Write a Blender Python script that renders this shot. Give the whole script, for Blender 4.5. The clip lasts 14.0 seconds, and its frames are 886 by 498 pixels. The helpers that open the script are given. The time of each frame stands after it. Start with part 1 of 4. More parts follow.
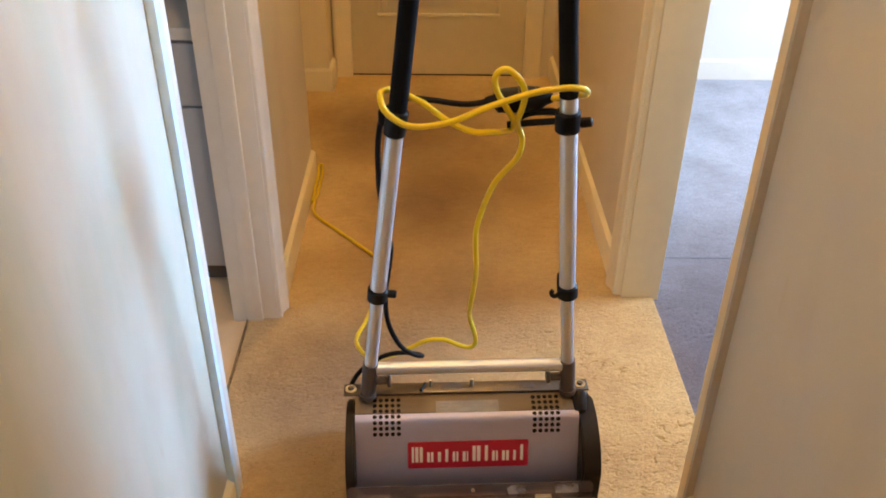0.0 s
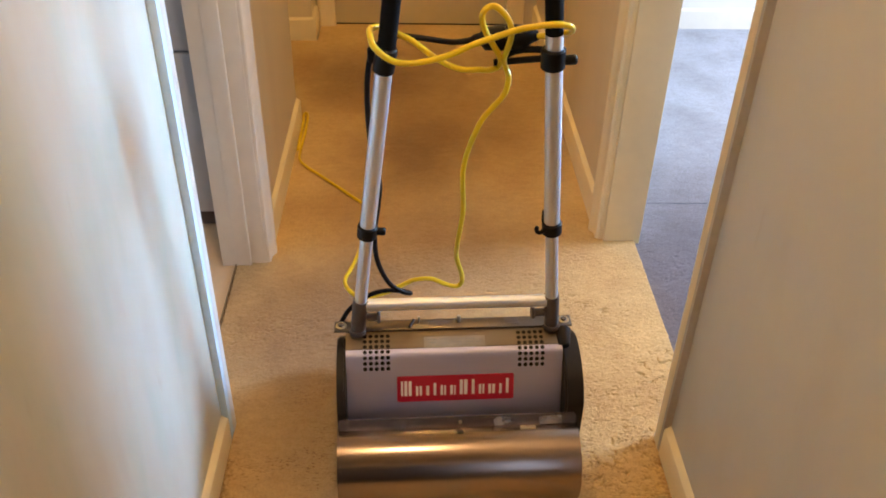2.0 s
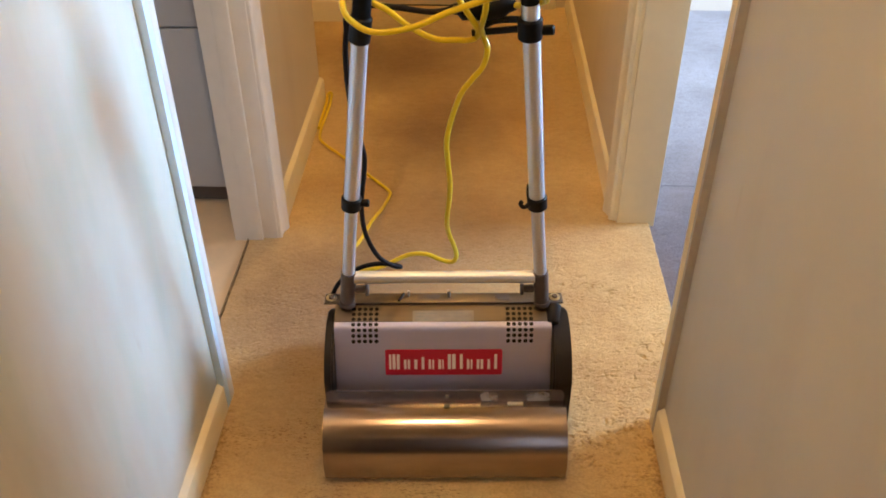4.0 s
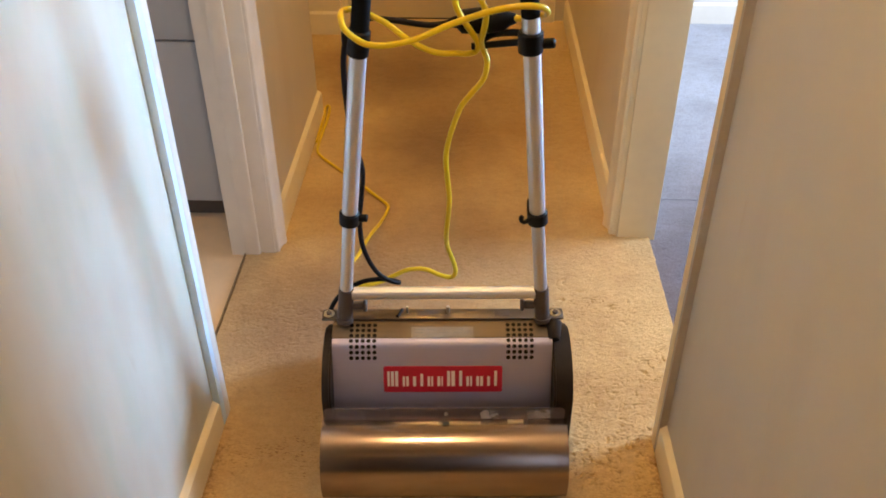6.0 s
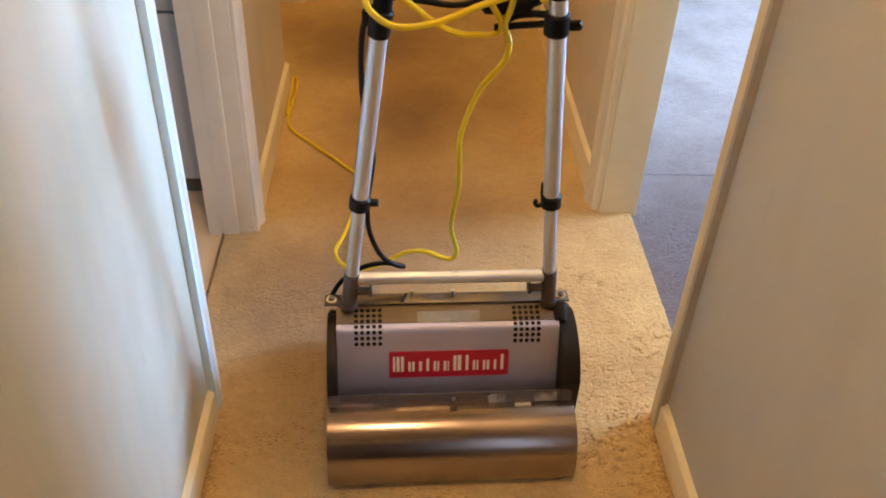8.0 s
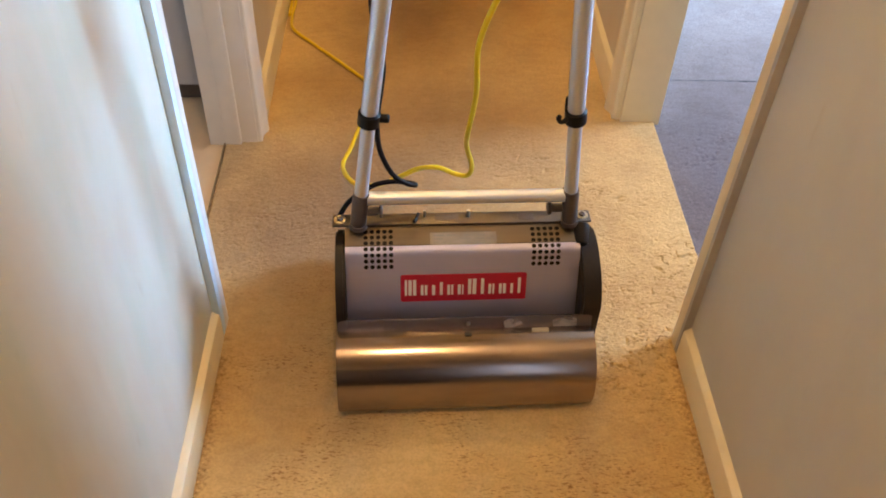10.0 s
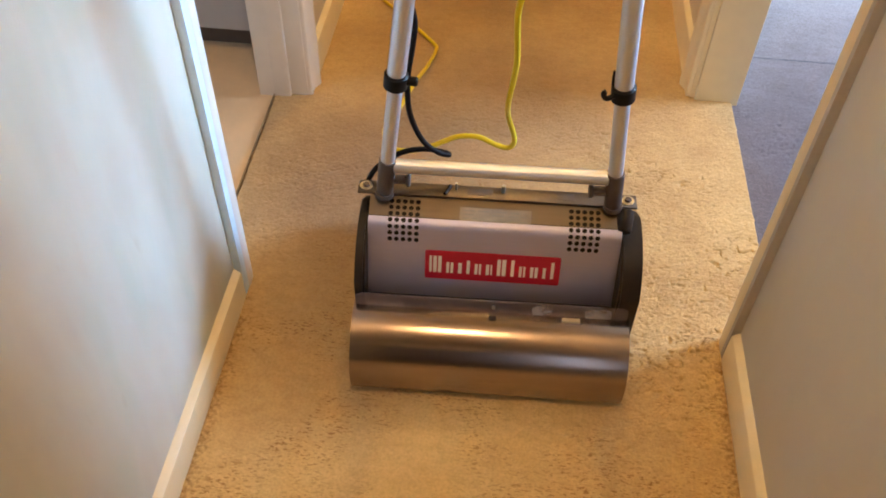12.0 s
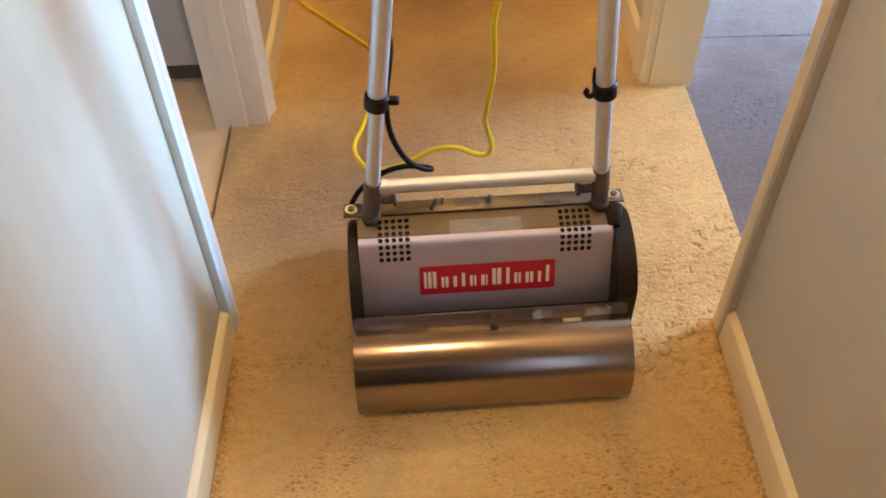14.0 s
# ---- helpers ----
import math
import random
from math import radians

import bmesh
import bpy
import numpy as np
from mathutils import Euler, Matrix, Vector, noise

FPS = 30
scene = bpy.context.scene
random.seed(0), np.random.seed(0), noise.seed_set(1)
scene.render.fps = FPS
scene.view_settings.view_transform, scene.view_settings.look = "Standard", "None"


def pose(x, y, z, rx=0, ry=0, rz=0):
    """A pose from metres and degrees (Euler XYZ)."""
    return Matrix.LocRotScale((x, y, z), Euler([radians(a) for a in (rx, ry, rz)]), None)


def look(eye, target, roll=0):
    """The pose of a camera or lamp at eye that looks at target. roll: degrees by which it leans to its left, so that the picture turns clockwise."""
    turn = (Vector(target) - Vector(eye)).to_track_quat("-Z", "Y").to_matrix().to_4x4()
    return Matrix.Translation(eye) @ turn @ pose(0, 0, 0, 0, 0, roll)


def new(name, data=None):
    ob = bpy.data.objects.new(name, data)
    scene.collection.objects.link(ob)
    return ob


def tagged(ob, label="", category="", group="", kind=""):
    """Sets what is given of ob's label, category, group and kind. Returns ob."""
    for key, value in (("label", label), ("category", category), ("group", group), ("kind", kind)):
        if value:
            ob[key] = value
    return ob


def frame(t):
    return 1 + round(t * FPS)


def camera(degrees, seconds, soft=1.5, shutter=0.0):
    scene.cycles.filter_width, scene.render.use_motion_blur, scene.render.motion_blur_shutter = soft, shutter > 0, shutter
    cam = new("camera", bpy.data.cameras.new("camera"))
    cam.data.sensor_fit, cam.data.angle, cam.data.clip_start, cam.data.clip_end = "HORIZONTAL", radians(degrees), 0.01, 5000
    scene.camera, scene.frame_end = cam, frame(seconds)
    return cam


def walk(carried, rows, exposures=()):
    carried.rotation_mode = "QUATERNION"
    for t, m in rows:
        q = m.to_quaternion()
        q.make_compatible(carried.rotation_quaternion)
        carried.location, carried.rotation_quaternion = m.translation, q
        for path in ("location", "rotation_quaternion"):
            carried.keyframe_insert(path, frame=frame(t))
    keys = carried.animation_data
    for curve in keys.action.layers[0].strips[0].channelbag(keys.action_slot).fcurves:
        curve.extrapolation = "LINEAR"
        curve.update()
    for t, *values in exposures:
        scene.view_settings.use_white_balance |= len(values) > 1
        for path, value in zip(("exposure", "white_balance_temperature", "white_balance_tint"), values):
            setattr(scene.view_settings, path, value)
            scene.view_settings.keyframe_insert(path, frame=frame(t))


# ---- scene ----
cam = camera(54.0, 14.0, soft=1.8, shutter=0.5)
PATH = [
    (0, (0.26, 0.223, 1.495), (0.288, 1.903, 0.411), 0.8),
    (0.5, (0.28, 0.224, 1.496), (0.291, 1.886, 0.384), 1.1),
    (1, (0.292, 0.214, 1.495), (0.298, 1.852, 0.349), 1.1),
    (1.5, (0.283, 0.195, 1.498), (0.308, 1.819, 0.332), 1.1),
    (2, (0.248, 0.169, 1.486), (0.318, 1.794, 0.322), 1.4),
    (2.5, (0.299, 0.157, 1.475), (0.317, 1.769, 0.291), 0.9),
    (3, (0.356, 0.148, 1.467), (0.317, 1.755, 0.278), 0.2),
    (5.5, (0.397, 0.169, 1.458), (0.327, 1.791, 0.289), -0.4),
    (6, (0.385, 0.175, 1.454), (0.326, 1.801, 0.291), -0.2),
    (6.5, (0.33, 0.194, 1.461), (0.33, 1.813, 0.288), 0.7),
    (7, (0.26, 0.221, 1.466), (0.334, 1.83, 0.28), 2.2),
    (7.5, (0.238, 0.231, 1.464), (0.333, 1.829, 0.265), 2.6),
    (8, (0.237, 0.222, 1.462), (0.335, 1.8, 0.237), 2.6),
    (8.5, (0.224, 0.216, 1.453), (0.327, 1.762, 0.188), 2.0),
    (10.8, (0.239, 0.408, 1.386), (0.282, 1.782, -0.067), 3.9),
    (11, (0.273, 0.421, 1.375), (0.240, 1.785, -0.087), 3.5),
    (11.5, (0.311, 0.428, 1.377), (0.211, 1.774, -0.099), 3.0),
    (12, (0.332, 0.428, 1.375), (0.222, 1.777, -0.098), 1.7),
    (12.5, (0.345, 0.427, 1.373), (0.222, 1.783, -0.092), -1.0),
    (13, (0.290, 0.435, 1.372), (0.232, 1.800, -0.090), -1.2),
    (13.5, (0.252, 0.445, 1.373), (0.248, 1.808, -0.091), -1.4),
    (14, (0.240, 0.449, 1.374), (0.265, 1.811, -0.090), -1.1),
]
walk(cam, [(t, look(eye, target, roll)) for t, eye, target, roll in PATH], [(0, 0.0), (8.5, 0.0), (10.8, 0.10), (14, 0.10)])

# ---- world and lights ----
world = bpy.data.worlds.new("sky")
scene.world = world
world.use_nodes = True
sky = world.node_tree.nodes.new("ShaderNodeTexSky")
sky.sky_type, sky.sun_disc = "NISHITA", False
sky.sun_elevation, sky.sun_rotation = radians(40), radians(200)
back = world.node_tree.nodes["Background"]
back.inputs["Strength"].default_value = 0.10
world.node_tree.links.new(sky.outputs["Color"], back.inputs["Color"])


def window_light(name, m, width, height, watts, colour, spread=180.0):
    data = bpy.data.lights.new(name, "AREA")
    data.shape, data.size, data.size_y, data.energy, data.color = "RECTANGLE", width, height, watts, colour
    data.spread = radians(spread)
    ob = new(name, data)
    ob.matrix_world = m
    return ob


DAY = (0.57, 0.70, 0.94)
BEAM = (0.24, 0.56, 0.98)
window_light("bedroom_window_light", look((3.42, 2.76, 1.5), (0.0, 2.76, 1.3)), 0.98, 1.2, 158.0, DAY)
# extra narrow blue lamp in the same opening, added to brighten the left wall
window_light("bedroom_beam_helper", look((3.40, 2.76, 1.5), (0.85, 1.74, 0.98)), 0.98, 1.2, 6.2, BEAM, 27.0)
window_light("study_window_light", look((1.36, -1.585, 1.62), (1.36, 0.0, 1.62)), 0.80, 1.40, 8.0, DAY)
# cool fill from an assumed, unseen opening, added to brighten the jamb and vanity
window_light("bathroom_fill_light", look((-1.57, 1.05, 1.5), (-0.3, 1.85, 0.0)), 0.7, 0.8, 1.6, (0.62, 0.74, 1.0), 80.0)
scene.view_settings.exposure = 0.0

# ---- materials ----


def shader(name, roughness=0.5, metallic=0.0):
    m = bpy.data.materials.new(name)
    m.use_nodes = True
    tree = m.node_tree
    b = tree.nodes["Principled BSDF"]
    b.inputs["Roughness"].default_value, b.inputs["Metallic"].default_value = roughness, metallic
    co = tree.nodes.new("ShaderNodeTexCoord")
    return m, tree, b, co


def noise_node(tree, co, scale, detail=4.0, stretch=(1, 1, 1), rough=0.55):
    mp = tree.nodes.new("ShaderNodeMapping")
    mp.inputs["Scale"].default_value = stretch
    tree.links.new(co.outputs["Object"], mp.inputs["Vector"])
    n = tree.nodes.new("ShaderNodeTexNoise")
    n.inputs["Scale"].default_value, n.inputs["Detail"].default_value, n.inputs["Roughness"].default_value = scale, detail, rough
    tree.links.new(mp.outputs["Vector"], n.inputs["Vector"])
    return n.outputs["Fac"]


def ramp(tree, fac, stops):
    r = tree.nodes.new("ShaderNodeValToRGB")
    e = r.color_ramp.elements
    for k, (p, c) in enumerate(stops):
        el = e[k] if k < 2 else e.new(p)
        el.position, el.color = p, (*c, 1) if len(c) == 3 else c
    tree.links.new(fac, r.inputs["Fac"])
    return r.outputs["Color"]


def mix(tree, a, b, fac, mode="MIX"):
    n = tree.nodes.new("ShaderNodeMix")
    n.data_type, n.blend_type = "RGBA", mode
    for socket, value in ((n.inputs[0], fac), (n.inputs[6], a), (n.inputs[7], b)):
        if isinstance(value, (int, float)):
            socket.default_value = value
        elif isinstance(value, tuple):
            socket.default_value = (*value, 1)
        else:
            tree.links.new(value, socket)
    return n.outputs[2]


def bump(tree, b, height, strength, distance):
    n = tree.nodes.new("ShaderNodeBump")
    n.inputs["Strength"].default_value, n.inputs["Distance"].default_value = strength, distance
    tree.links.new(height, n.inputs["Height"])
    tree.links.new(n.outputs["Normal"], b.inputs["Normal"])


def scale_colour(c, k):
    return tuple(min(1.0, v * k) for v in c)


def surface(name, colour, roughness=0.5, metallic=0.0, vary=0.12, big=2.0, small=60.0, bump_at=0.0, bump_scale=250.0, stretch=(1, 1, 1), rough_vary=0.0):
    """A painted, moulded or metal surface with variation at two scales."""
    m, tree, b, co = shader(name, roughness, metallic)
    a = ramp(tree, noise_node(tree, co, big, 5, stretch), [(0.3, scale_colour(colour, 1 - vary)), (0.72, scale_colour(colour, 1 + vary))])
    fine = ramp(tree, noise_node(tree, co, small, 3, stretch), [(0.3, (1 - vary * 0.6,) * 3), (0.7, (1.0,) * 3)])
    tree.links.new(mix(tree, a, fine, 1.0, "MULTIPLY"), b.inputs["Base Color"])
    if rough_vary:
        r = ramp(tree, noise_node(tree, co, big * 4, 6, stretch), [(0.3, (max(0.02, roughness - rough_vary),) * 3), (0.7, (min(1, roughness + rough_vary),) * 3)])
        tree.links.new(r, b.inputs["Roughness"])
    if bump_at:
        bump(tree, b, noise_node(tree, co, bump_scale, 4, stretch), bump_at, 0.001)
    return m


def stain_or_shade(tree, co, base, centre, radius, strength, warp_size=0.16, squash=(1, 1, 1)):
    """A blotch with an uneven edge, worked into the colour round a place."""
    nz = tree.nodes.new("ShaderNodeTexNoise")
    nz.inputs["Scale"].default_value, nz.inputs["Detail"].default_value = 9.0, 4.0
    tree.links.new(co.outputs["Object"], nz.inputs["Vector"])
    warp = tree.nodes.new("ShaderNodeVectorMath")
    warp.operation = "MULTIPLY_ADD"
    tree.links.new(nz.outputs["Color"], warp.inputs[0])
    warp.inputs[1].default_value = (warp_size, warp_size, 0.0 if squash[2] == 1 else warp_size)
    tree.links.new(co.outputs["Object"], warp.inputs[2])
    off = tree.nodes.new("ShaderNodeVectorMath")
    off.operation = "SUBTRACT"
    tree.links.new(warp.outputs["Vector"], off.inputs[0])
    half = warp_size / 2
    off.inputs[1].default_value = (centre[0] + half, centre[1] + half, centre[2] + (0 if squash[2] == 1 else half))
    scale = tree.nodes.new("ShaderNodeVectorMath")
    scale.operation = "MULTIPLY"
    tree.links.new(off.outputs["Vector"], scale.inputs[0])
    scale.inputs[1].default_value = squash
    length = tree.nodes.new("ShaderNodeVectorMath")
    length.operation = "LENGTH"
    tree.links.new(scale.outputs["Vector"], length.inputs[0])
    fall = ramp(tree, length.outputs["Value"], [(radius * 0.2, (1 - strength, 1 - strength * 1.13, 1 - strength * 1.10)), (radius, (1, 1, 1))])
    return mix(tree, base, fall, 1.0, "MULTIPLY")


def wall_paint(name, colour, marks=()):
    """Roller-textured emulsion with faint hand marks and scuffs."""
    m, tree, b, co = shader(name, 0.62)
    base = ramp(tree, noise_node(tree, co, 1.3, 4), [(0.3, scale_colour(colour, 0.94)), (0.7, scale_colour(colour, 1.04))])
    smudge = ramp(tree, noise_node(tree, co, 3.2, 5, (1, 1.5, 0.55)), [(0.54, (1, 1, 1)), (0.78, (0.93, 0.90, 0.87))])
    scuff_sheen = ramp(tree, noise_node(tree, co, 24, 3, (1, 1, 0.3)), [(0.68, (1, 1, 1)), (0.8, (0.93, 0.9, 0.86))])
    base = mix(tree, mix(tree, base, smudge, 1.0, "MULTIPLY"), scuff_sheen, 1.0, "MULTIPLY")
    if marks:
        tint = ramp(tree, noise_node(tree, co, 5.5, 3, (1, 1.6, 0.5)), [(0.36, (0.93, 0.985, 0.97)), (0.50, (1, 1, 1)), (0.64, (1.0, 0.968, 0.955))])
        base = mix(tree, base, tint, 1.0, "MULTIPLY")
        rub = ramp(tree, noise_node(tree, co, 7, 3, (1, 1.5, 0.42), 0.5), [(0.48, (1, 1, 1)), (0.72, (0.91, 0.875, 0.85))])
        base = mix(tree, base, rub, 0.55, "MULTIPLY")
    # blotches at set places stand for the machine's soft shadows on the wall
    for (y, z), radius, strength, tall in marks:
        base = stain_or_shade(tree, co, base, (LEFT, y, z), radius, strength, 0.10, (0, 1, tall))
    tree.links.new(base, b.inputs["Base Color"])
    bump(tree, b, noise_node(tree, co, 330, 3), 0.22, 0.001)
    return m


def carpet_material(name, light, dark, soil, soil_scale, flecks, spots=(), edges=()):
    m, tree, b, co = shader(name, 0.95)
    b.inputs["Sheen Weight"].default_value, b.inputs["Sheen Roughness"].default_value = 0.12, 0.6
    tuft = ramp(tree, noise_node(tree, co, 190, 3), [(0.3, dark), (0.62, light)])
    pile = ramp(tree, noise_node(tree, co, 38, 4, (0.7, 1.4, 1)), [(0.3, (0.90, 0.88, 0.85)), (0.6, (1, 1, 1))])
    base = mix(tree, tuft, pile, 1.0, "MULTIPLY")
    dirt = ramp(tree, noise_node(tree, co, soil_scale, 5), [(0.42, (1, 1, 1)), (0.75, soil)])
    base = mix(tree, base, dirt, 1.0, "MULTIPLY")
    # dark flecks: shade in the pile's grooves, put into the colour
    groove_shade = ramp(tree, noise_node(tree, co, 165, 2, (0.60, 1.5, 1)), [(0.56, (1, 1, 1)), (0.645, flecks)])
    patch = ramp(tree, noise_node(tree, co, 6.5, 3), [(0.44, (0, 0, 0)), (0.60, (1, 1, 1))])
    marks = mix(tree, (1.0, 1.0, 1.0), groove_shade, patch)
    if edges:
        # the painted groove shade thins out along the hall
        sep = tree.nodes.new("ShaderNodeSeparateXYZ")
        tree.links.new(co.outputs["Object"], sep.inputs[0])
        along = tree.nodes.new("ShaderNodeMath")
        along.operation = "MULTIPLY"
        tree.links.new(sep.outputs["Y"], along.inputs[0])
        along.inputs[1].default_value = 0.25
        marks = mix(tree, marks, (1.0, 1.0, 1.0), ramp(tree, along.outputs[0], [(0.32, (0, 0, 0)), (0.52, (0.85, 0.85, 0.85))]))
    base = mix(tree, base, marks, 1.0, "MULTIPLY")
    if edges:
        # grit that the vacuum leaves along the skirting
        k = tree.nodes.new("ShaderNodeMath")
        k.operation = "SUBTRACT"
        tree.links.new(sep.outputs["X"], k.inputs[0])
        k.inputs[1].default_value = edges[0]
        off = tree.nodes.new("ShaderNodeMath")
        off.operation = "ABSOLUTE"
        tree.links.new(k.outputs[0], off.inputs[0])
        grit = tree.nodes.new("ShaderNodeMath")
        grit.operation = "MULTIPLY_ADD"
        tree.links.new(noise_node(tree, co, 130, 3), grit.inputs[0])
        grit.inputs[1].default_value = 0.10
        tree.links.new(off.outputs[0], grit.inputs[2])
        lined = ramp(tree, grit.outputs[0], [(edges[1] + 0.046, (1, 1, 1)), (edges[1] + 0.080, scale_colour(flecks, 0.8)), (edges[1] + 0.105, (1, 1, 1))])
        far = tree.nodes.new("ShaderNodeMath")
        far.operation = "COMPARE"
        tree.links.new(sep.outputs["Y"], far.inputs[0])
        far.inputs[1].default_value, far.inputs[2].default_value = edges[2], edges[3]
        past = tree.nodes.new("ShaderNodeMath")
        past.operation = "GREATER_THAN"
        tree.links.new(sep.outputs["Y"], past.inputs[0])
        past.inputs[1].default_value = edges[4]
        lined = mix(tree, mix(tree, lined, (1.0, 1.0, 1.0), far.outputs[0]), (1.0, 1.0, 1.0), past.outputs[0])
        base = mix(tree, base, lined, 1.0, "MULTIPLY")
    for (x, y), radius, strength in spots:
        base = stain_or_shade(tree, co, base, (x, y, 0), radius, strength)
    tree.links.new(base, b.inputs["Base Color"])
    bump(tree, b, noise_node(tree, co, 300, 3), 0.6, 0.003)
    return m


LEFT, RIGHT = -0.170, 0.810            # wall faces of the hall
PAINT = wall_paint("wall_paint", (0.585, 0.548, 0.480))
BLOTCHED_PAINT = wall_paint("shadow_blotched_wall_paint", (0.618, 0.602, 0.518),
                          [((1.22, 0.62), 0.09, 0.05, 0.5), ((1.43, 0.24), 0.07, 0.10, 0.5)])
# far walls: the hall paint warmed and lightened to stand for lamplight
LAMPLIT_PAINT = wall_paint("lamplit_wall_paint", (0.68, 0.595, 0.46))
# bedroom north wall lightened to read as daylit; unseen south wall darkened against bounce
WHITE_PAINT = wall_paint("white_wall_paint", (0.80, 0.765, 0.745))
BOUNCE_CUT_PAINT = wall_paint("bounce_cut_wall_paint", (0.36, 0.26, 0.16))
# ceiling is out of view; its tone is lowered to dim the steel's reflection
CEILING = surface("ceiling_paint", (0.60, 0.54, 0.45), 0.8, vary=0.04, bump_at=0.2)
TRIM = surface("trim_gloss", (0.84, 0.79, 0.70), 0.33, vary=0.05, big=3.0, small=24.0, bump_at=0.05, bump_scale=60)
# darker copy of the trim: offsets daylight that overexposes the near casing
TONED_TRIM = surface("toned_trim_gloss", (0.70, 0.68, 0.64), 0.38, vary=0.06, big=3.0, small=24.0, bump_at=0.05, bump_scale=60)
# trim tinted cream, with the warm lamplight put into its colour
LAMPLIT_TRIM = surface("lamplit_trim_gloss", (0.82, 0.715, 0.50), 0.35, vary=0.05, big=3.0, small=24.0, bump_at=0.05, bump_scale=60)
# side edges of the near casings: their shade is put into the colour
COOL_EDGE_SHADE = surface("cool_edge_shade", (0.62, 0.78, 0.90), 0.6, vary=0.10, big=6.0, small=60.0)
GREY_EDGE_SHADE = surface("grey_edge_shade", (0.50, 0.455, 0.41), 0.7, vary=0.12, big=6.0, small=60.0)
DOOR = surface("door_paint", (0.70, 0.625, 0.44), 0.4, vary=0.05, big=2.0, small=30.0)
# spots hold real soil and also painted shade beside and behind the machine
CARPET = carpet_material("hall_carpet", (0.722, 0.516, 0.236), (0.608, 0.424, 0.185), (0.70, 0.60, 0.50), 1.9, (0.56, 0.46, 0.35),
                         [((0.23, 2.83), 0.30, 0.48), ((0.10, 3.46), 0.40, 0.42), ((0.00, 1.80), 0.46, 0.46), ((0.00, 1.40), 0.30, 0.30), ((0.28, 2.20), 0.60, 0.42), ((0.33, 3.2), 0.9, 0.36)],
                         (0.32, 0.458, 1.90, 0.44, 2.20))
# both spots paint in the weaker window light near the doorway
ROOM_CARPET = carpet_material("bedroom_carpet", (0.44, 0.462, 0.535), (0.32, 0.328, 0.37), (0.72, 0.70, 0.68), 4.0, (0.88, 0.87, 0.86), [((1.05, 1.80), 1.00, 0.50), ((1.28, 2.30), 0.95, 0.40)])
TILE = surface("bathroom_tile", (0.86, 0.63, 0.38), 0.35, vary=0.06, big=5.0, small=40.0)
VANITY = surface("vanity_laminate", (0.50, 0.515, 0.55), 0.4, vary=0.04)
VANITY_TOP = surface("vanity_top", (0.75, 0.75, 0.74), 0.25, vary=0.04)
DARK_REAR = surface("dark_rear", (0.035, 0.024, 0.017), 0.45, vary=0.3, big=3.0, small=40.0, stretch=(6, 6, 0.6))
SEAM = surface("carpet_seam", (0.13, 0.13, 0.16), 0.95, vary=0.4, big=40.0, small=120.0)
CARPET_EDGE_SHADE = surface("carpet_edge_shade", (0.36, 0.25, 0.14), 0.8, vary=0.3, big=30.0)
KICK = surface("toe_kick", (0.16, 0.13, 0.11), 0.6)
# panel tints, lilac below and dark copper above, stand for each face's reflection
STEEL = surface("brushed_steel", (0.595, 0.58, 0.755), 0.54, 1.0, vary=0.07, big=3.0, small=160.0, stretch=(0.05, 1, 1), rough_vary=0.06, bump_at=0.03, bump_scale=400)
STEEL_TOP_SHADE = surface("top_reflection_steel", (0.25, 0.198, 0.145), 0.36, 1.0, vary=0.12, big=6.0, small=160.0, stretch=(0.05, 1, 1), rough_vary=0.06, bump_at=0.03, bump_scale=400)
STEEL_LEDGE = surface("dark_ledge_steel", (0.15, 0.122, 0.10), 0.40, 0.9, vary=0.2, big=14.0, small=120.0, rough_vary=0.08, bump_at=0.05)
STEEL_COVER = surface("rolled_steel", (0.34, 0.27, 0.24), 0.20, 1.0, vary=0.10, big=4.0, small=140.0, stretch=(0.08, 1, 1), rough_vary=0.05, bump_at=0.012, bump_scale=300)
ALUMINIUM = surface("anodised_aluminium", (0.74, 0.77, 0.84), 0.46, 1.0, vary=0.05, big=6.0, small=80.0, stretch=(1, 1, 0.2), rough_vary=0.05)
CAST = surface("grey_casting", (0.105, 0.080, 0.072), 0.5, 0.3, vary=0.10, big=12.0, small=90.0, bump_at=0.1)
BLACK = surface("black_plastic", (0.009, 0.008, 0.008), 0.42, vary=0.2, big=10.0, small=120.0, bump_at=0.08)
BROWN_BLACK = surface("side_housing_plastic", (0.022, 0.016, 0.0125), 0.45, vary=0.25, big=9.0, small=110.0, bump_at=0.08)
FOAM = surface("black_foam", (0.006, 0.006, 0.007), 0.75, vary=0.2, big=20.0, small=200.0, bump_at=0.4, bump_scale=500)
RUBBER = surface("black_cable_rubber", (0.010, 0.007, 0.007), 0.5, vary=0.2, big=12.0)
YELLOW = surface("yellow_cable_vinyl", (0.76, 0.54, 0.012), 0.28, vary=0.10, big=7.0, small=60.0, bump_at=0.06)
RED = surface("red_badge", (0.42, 0.008, 0.032), 0.35, vary=0.06)
WHITE = surface("white_print", (0.80, 0.76, 0.72), 0.45, vary=0.05)
LABEL = surface("rating_label", (0.30, 0.25, 0.195), 0.42, vary=0.2, big=25.0)
LATCH = surface("latch_plastic", (0.55, 0.48, 0.34), 0.4, vary=0.1)
INK = surface("label_ink", (0.26, 0.23, 0.19), 0.6)
ZINC = surface("zinc_bolt", (0.62, 0.58, 0.50), 0.3, 1.0, vary=0.12, big=60.0)
BRUSH = surface("brush_bristle", (0.03, 0.03, 0.035), 0.8, vary=0.3, big=50.0)
GAP = surface("dark_gap", (0.02, 0.017, 0.015), 0.9)

cover_b = STEEL_COVER.node_tree.nodes["Principled BSDF"]
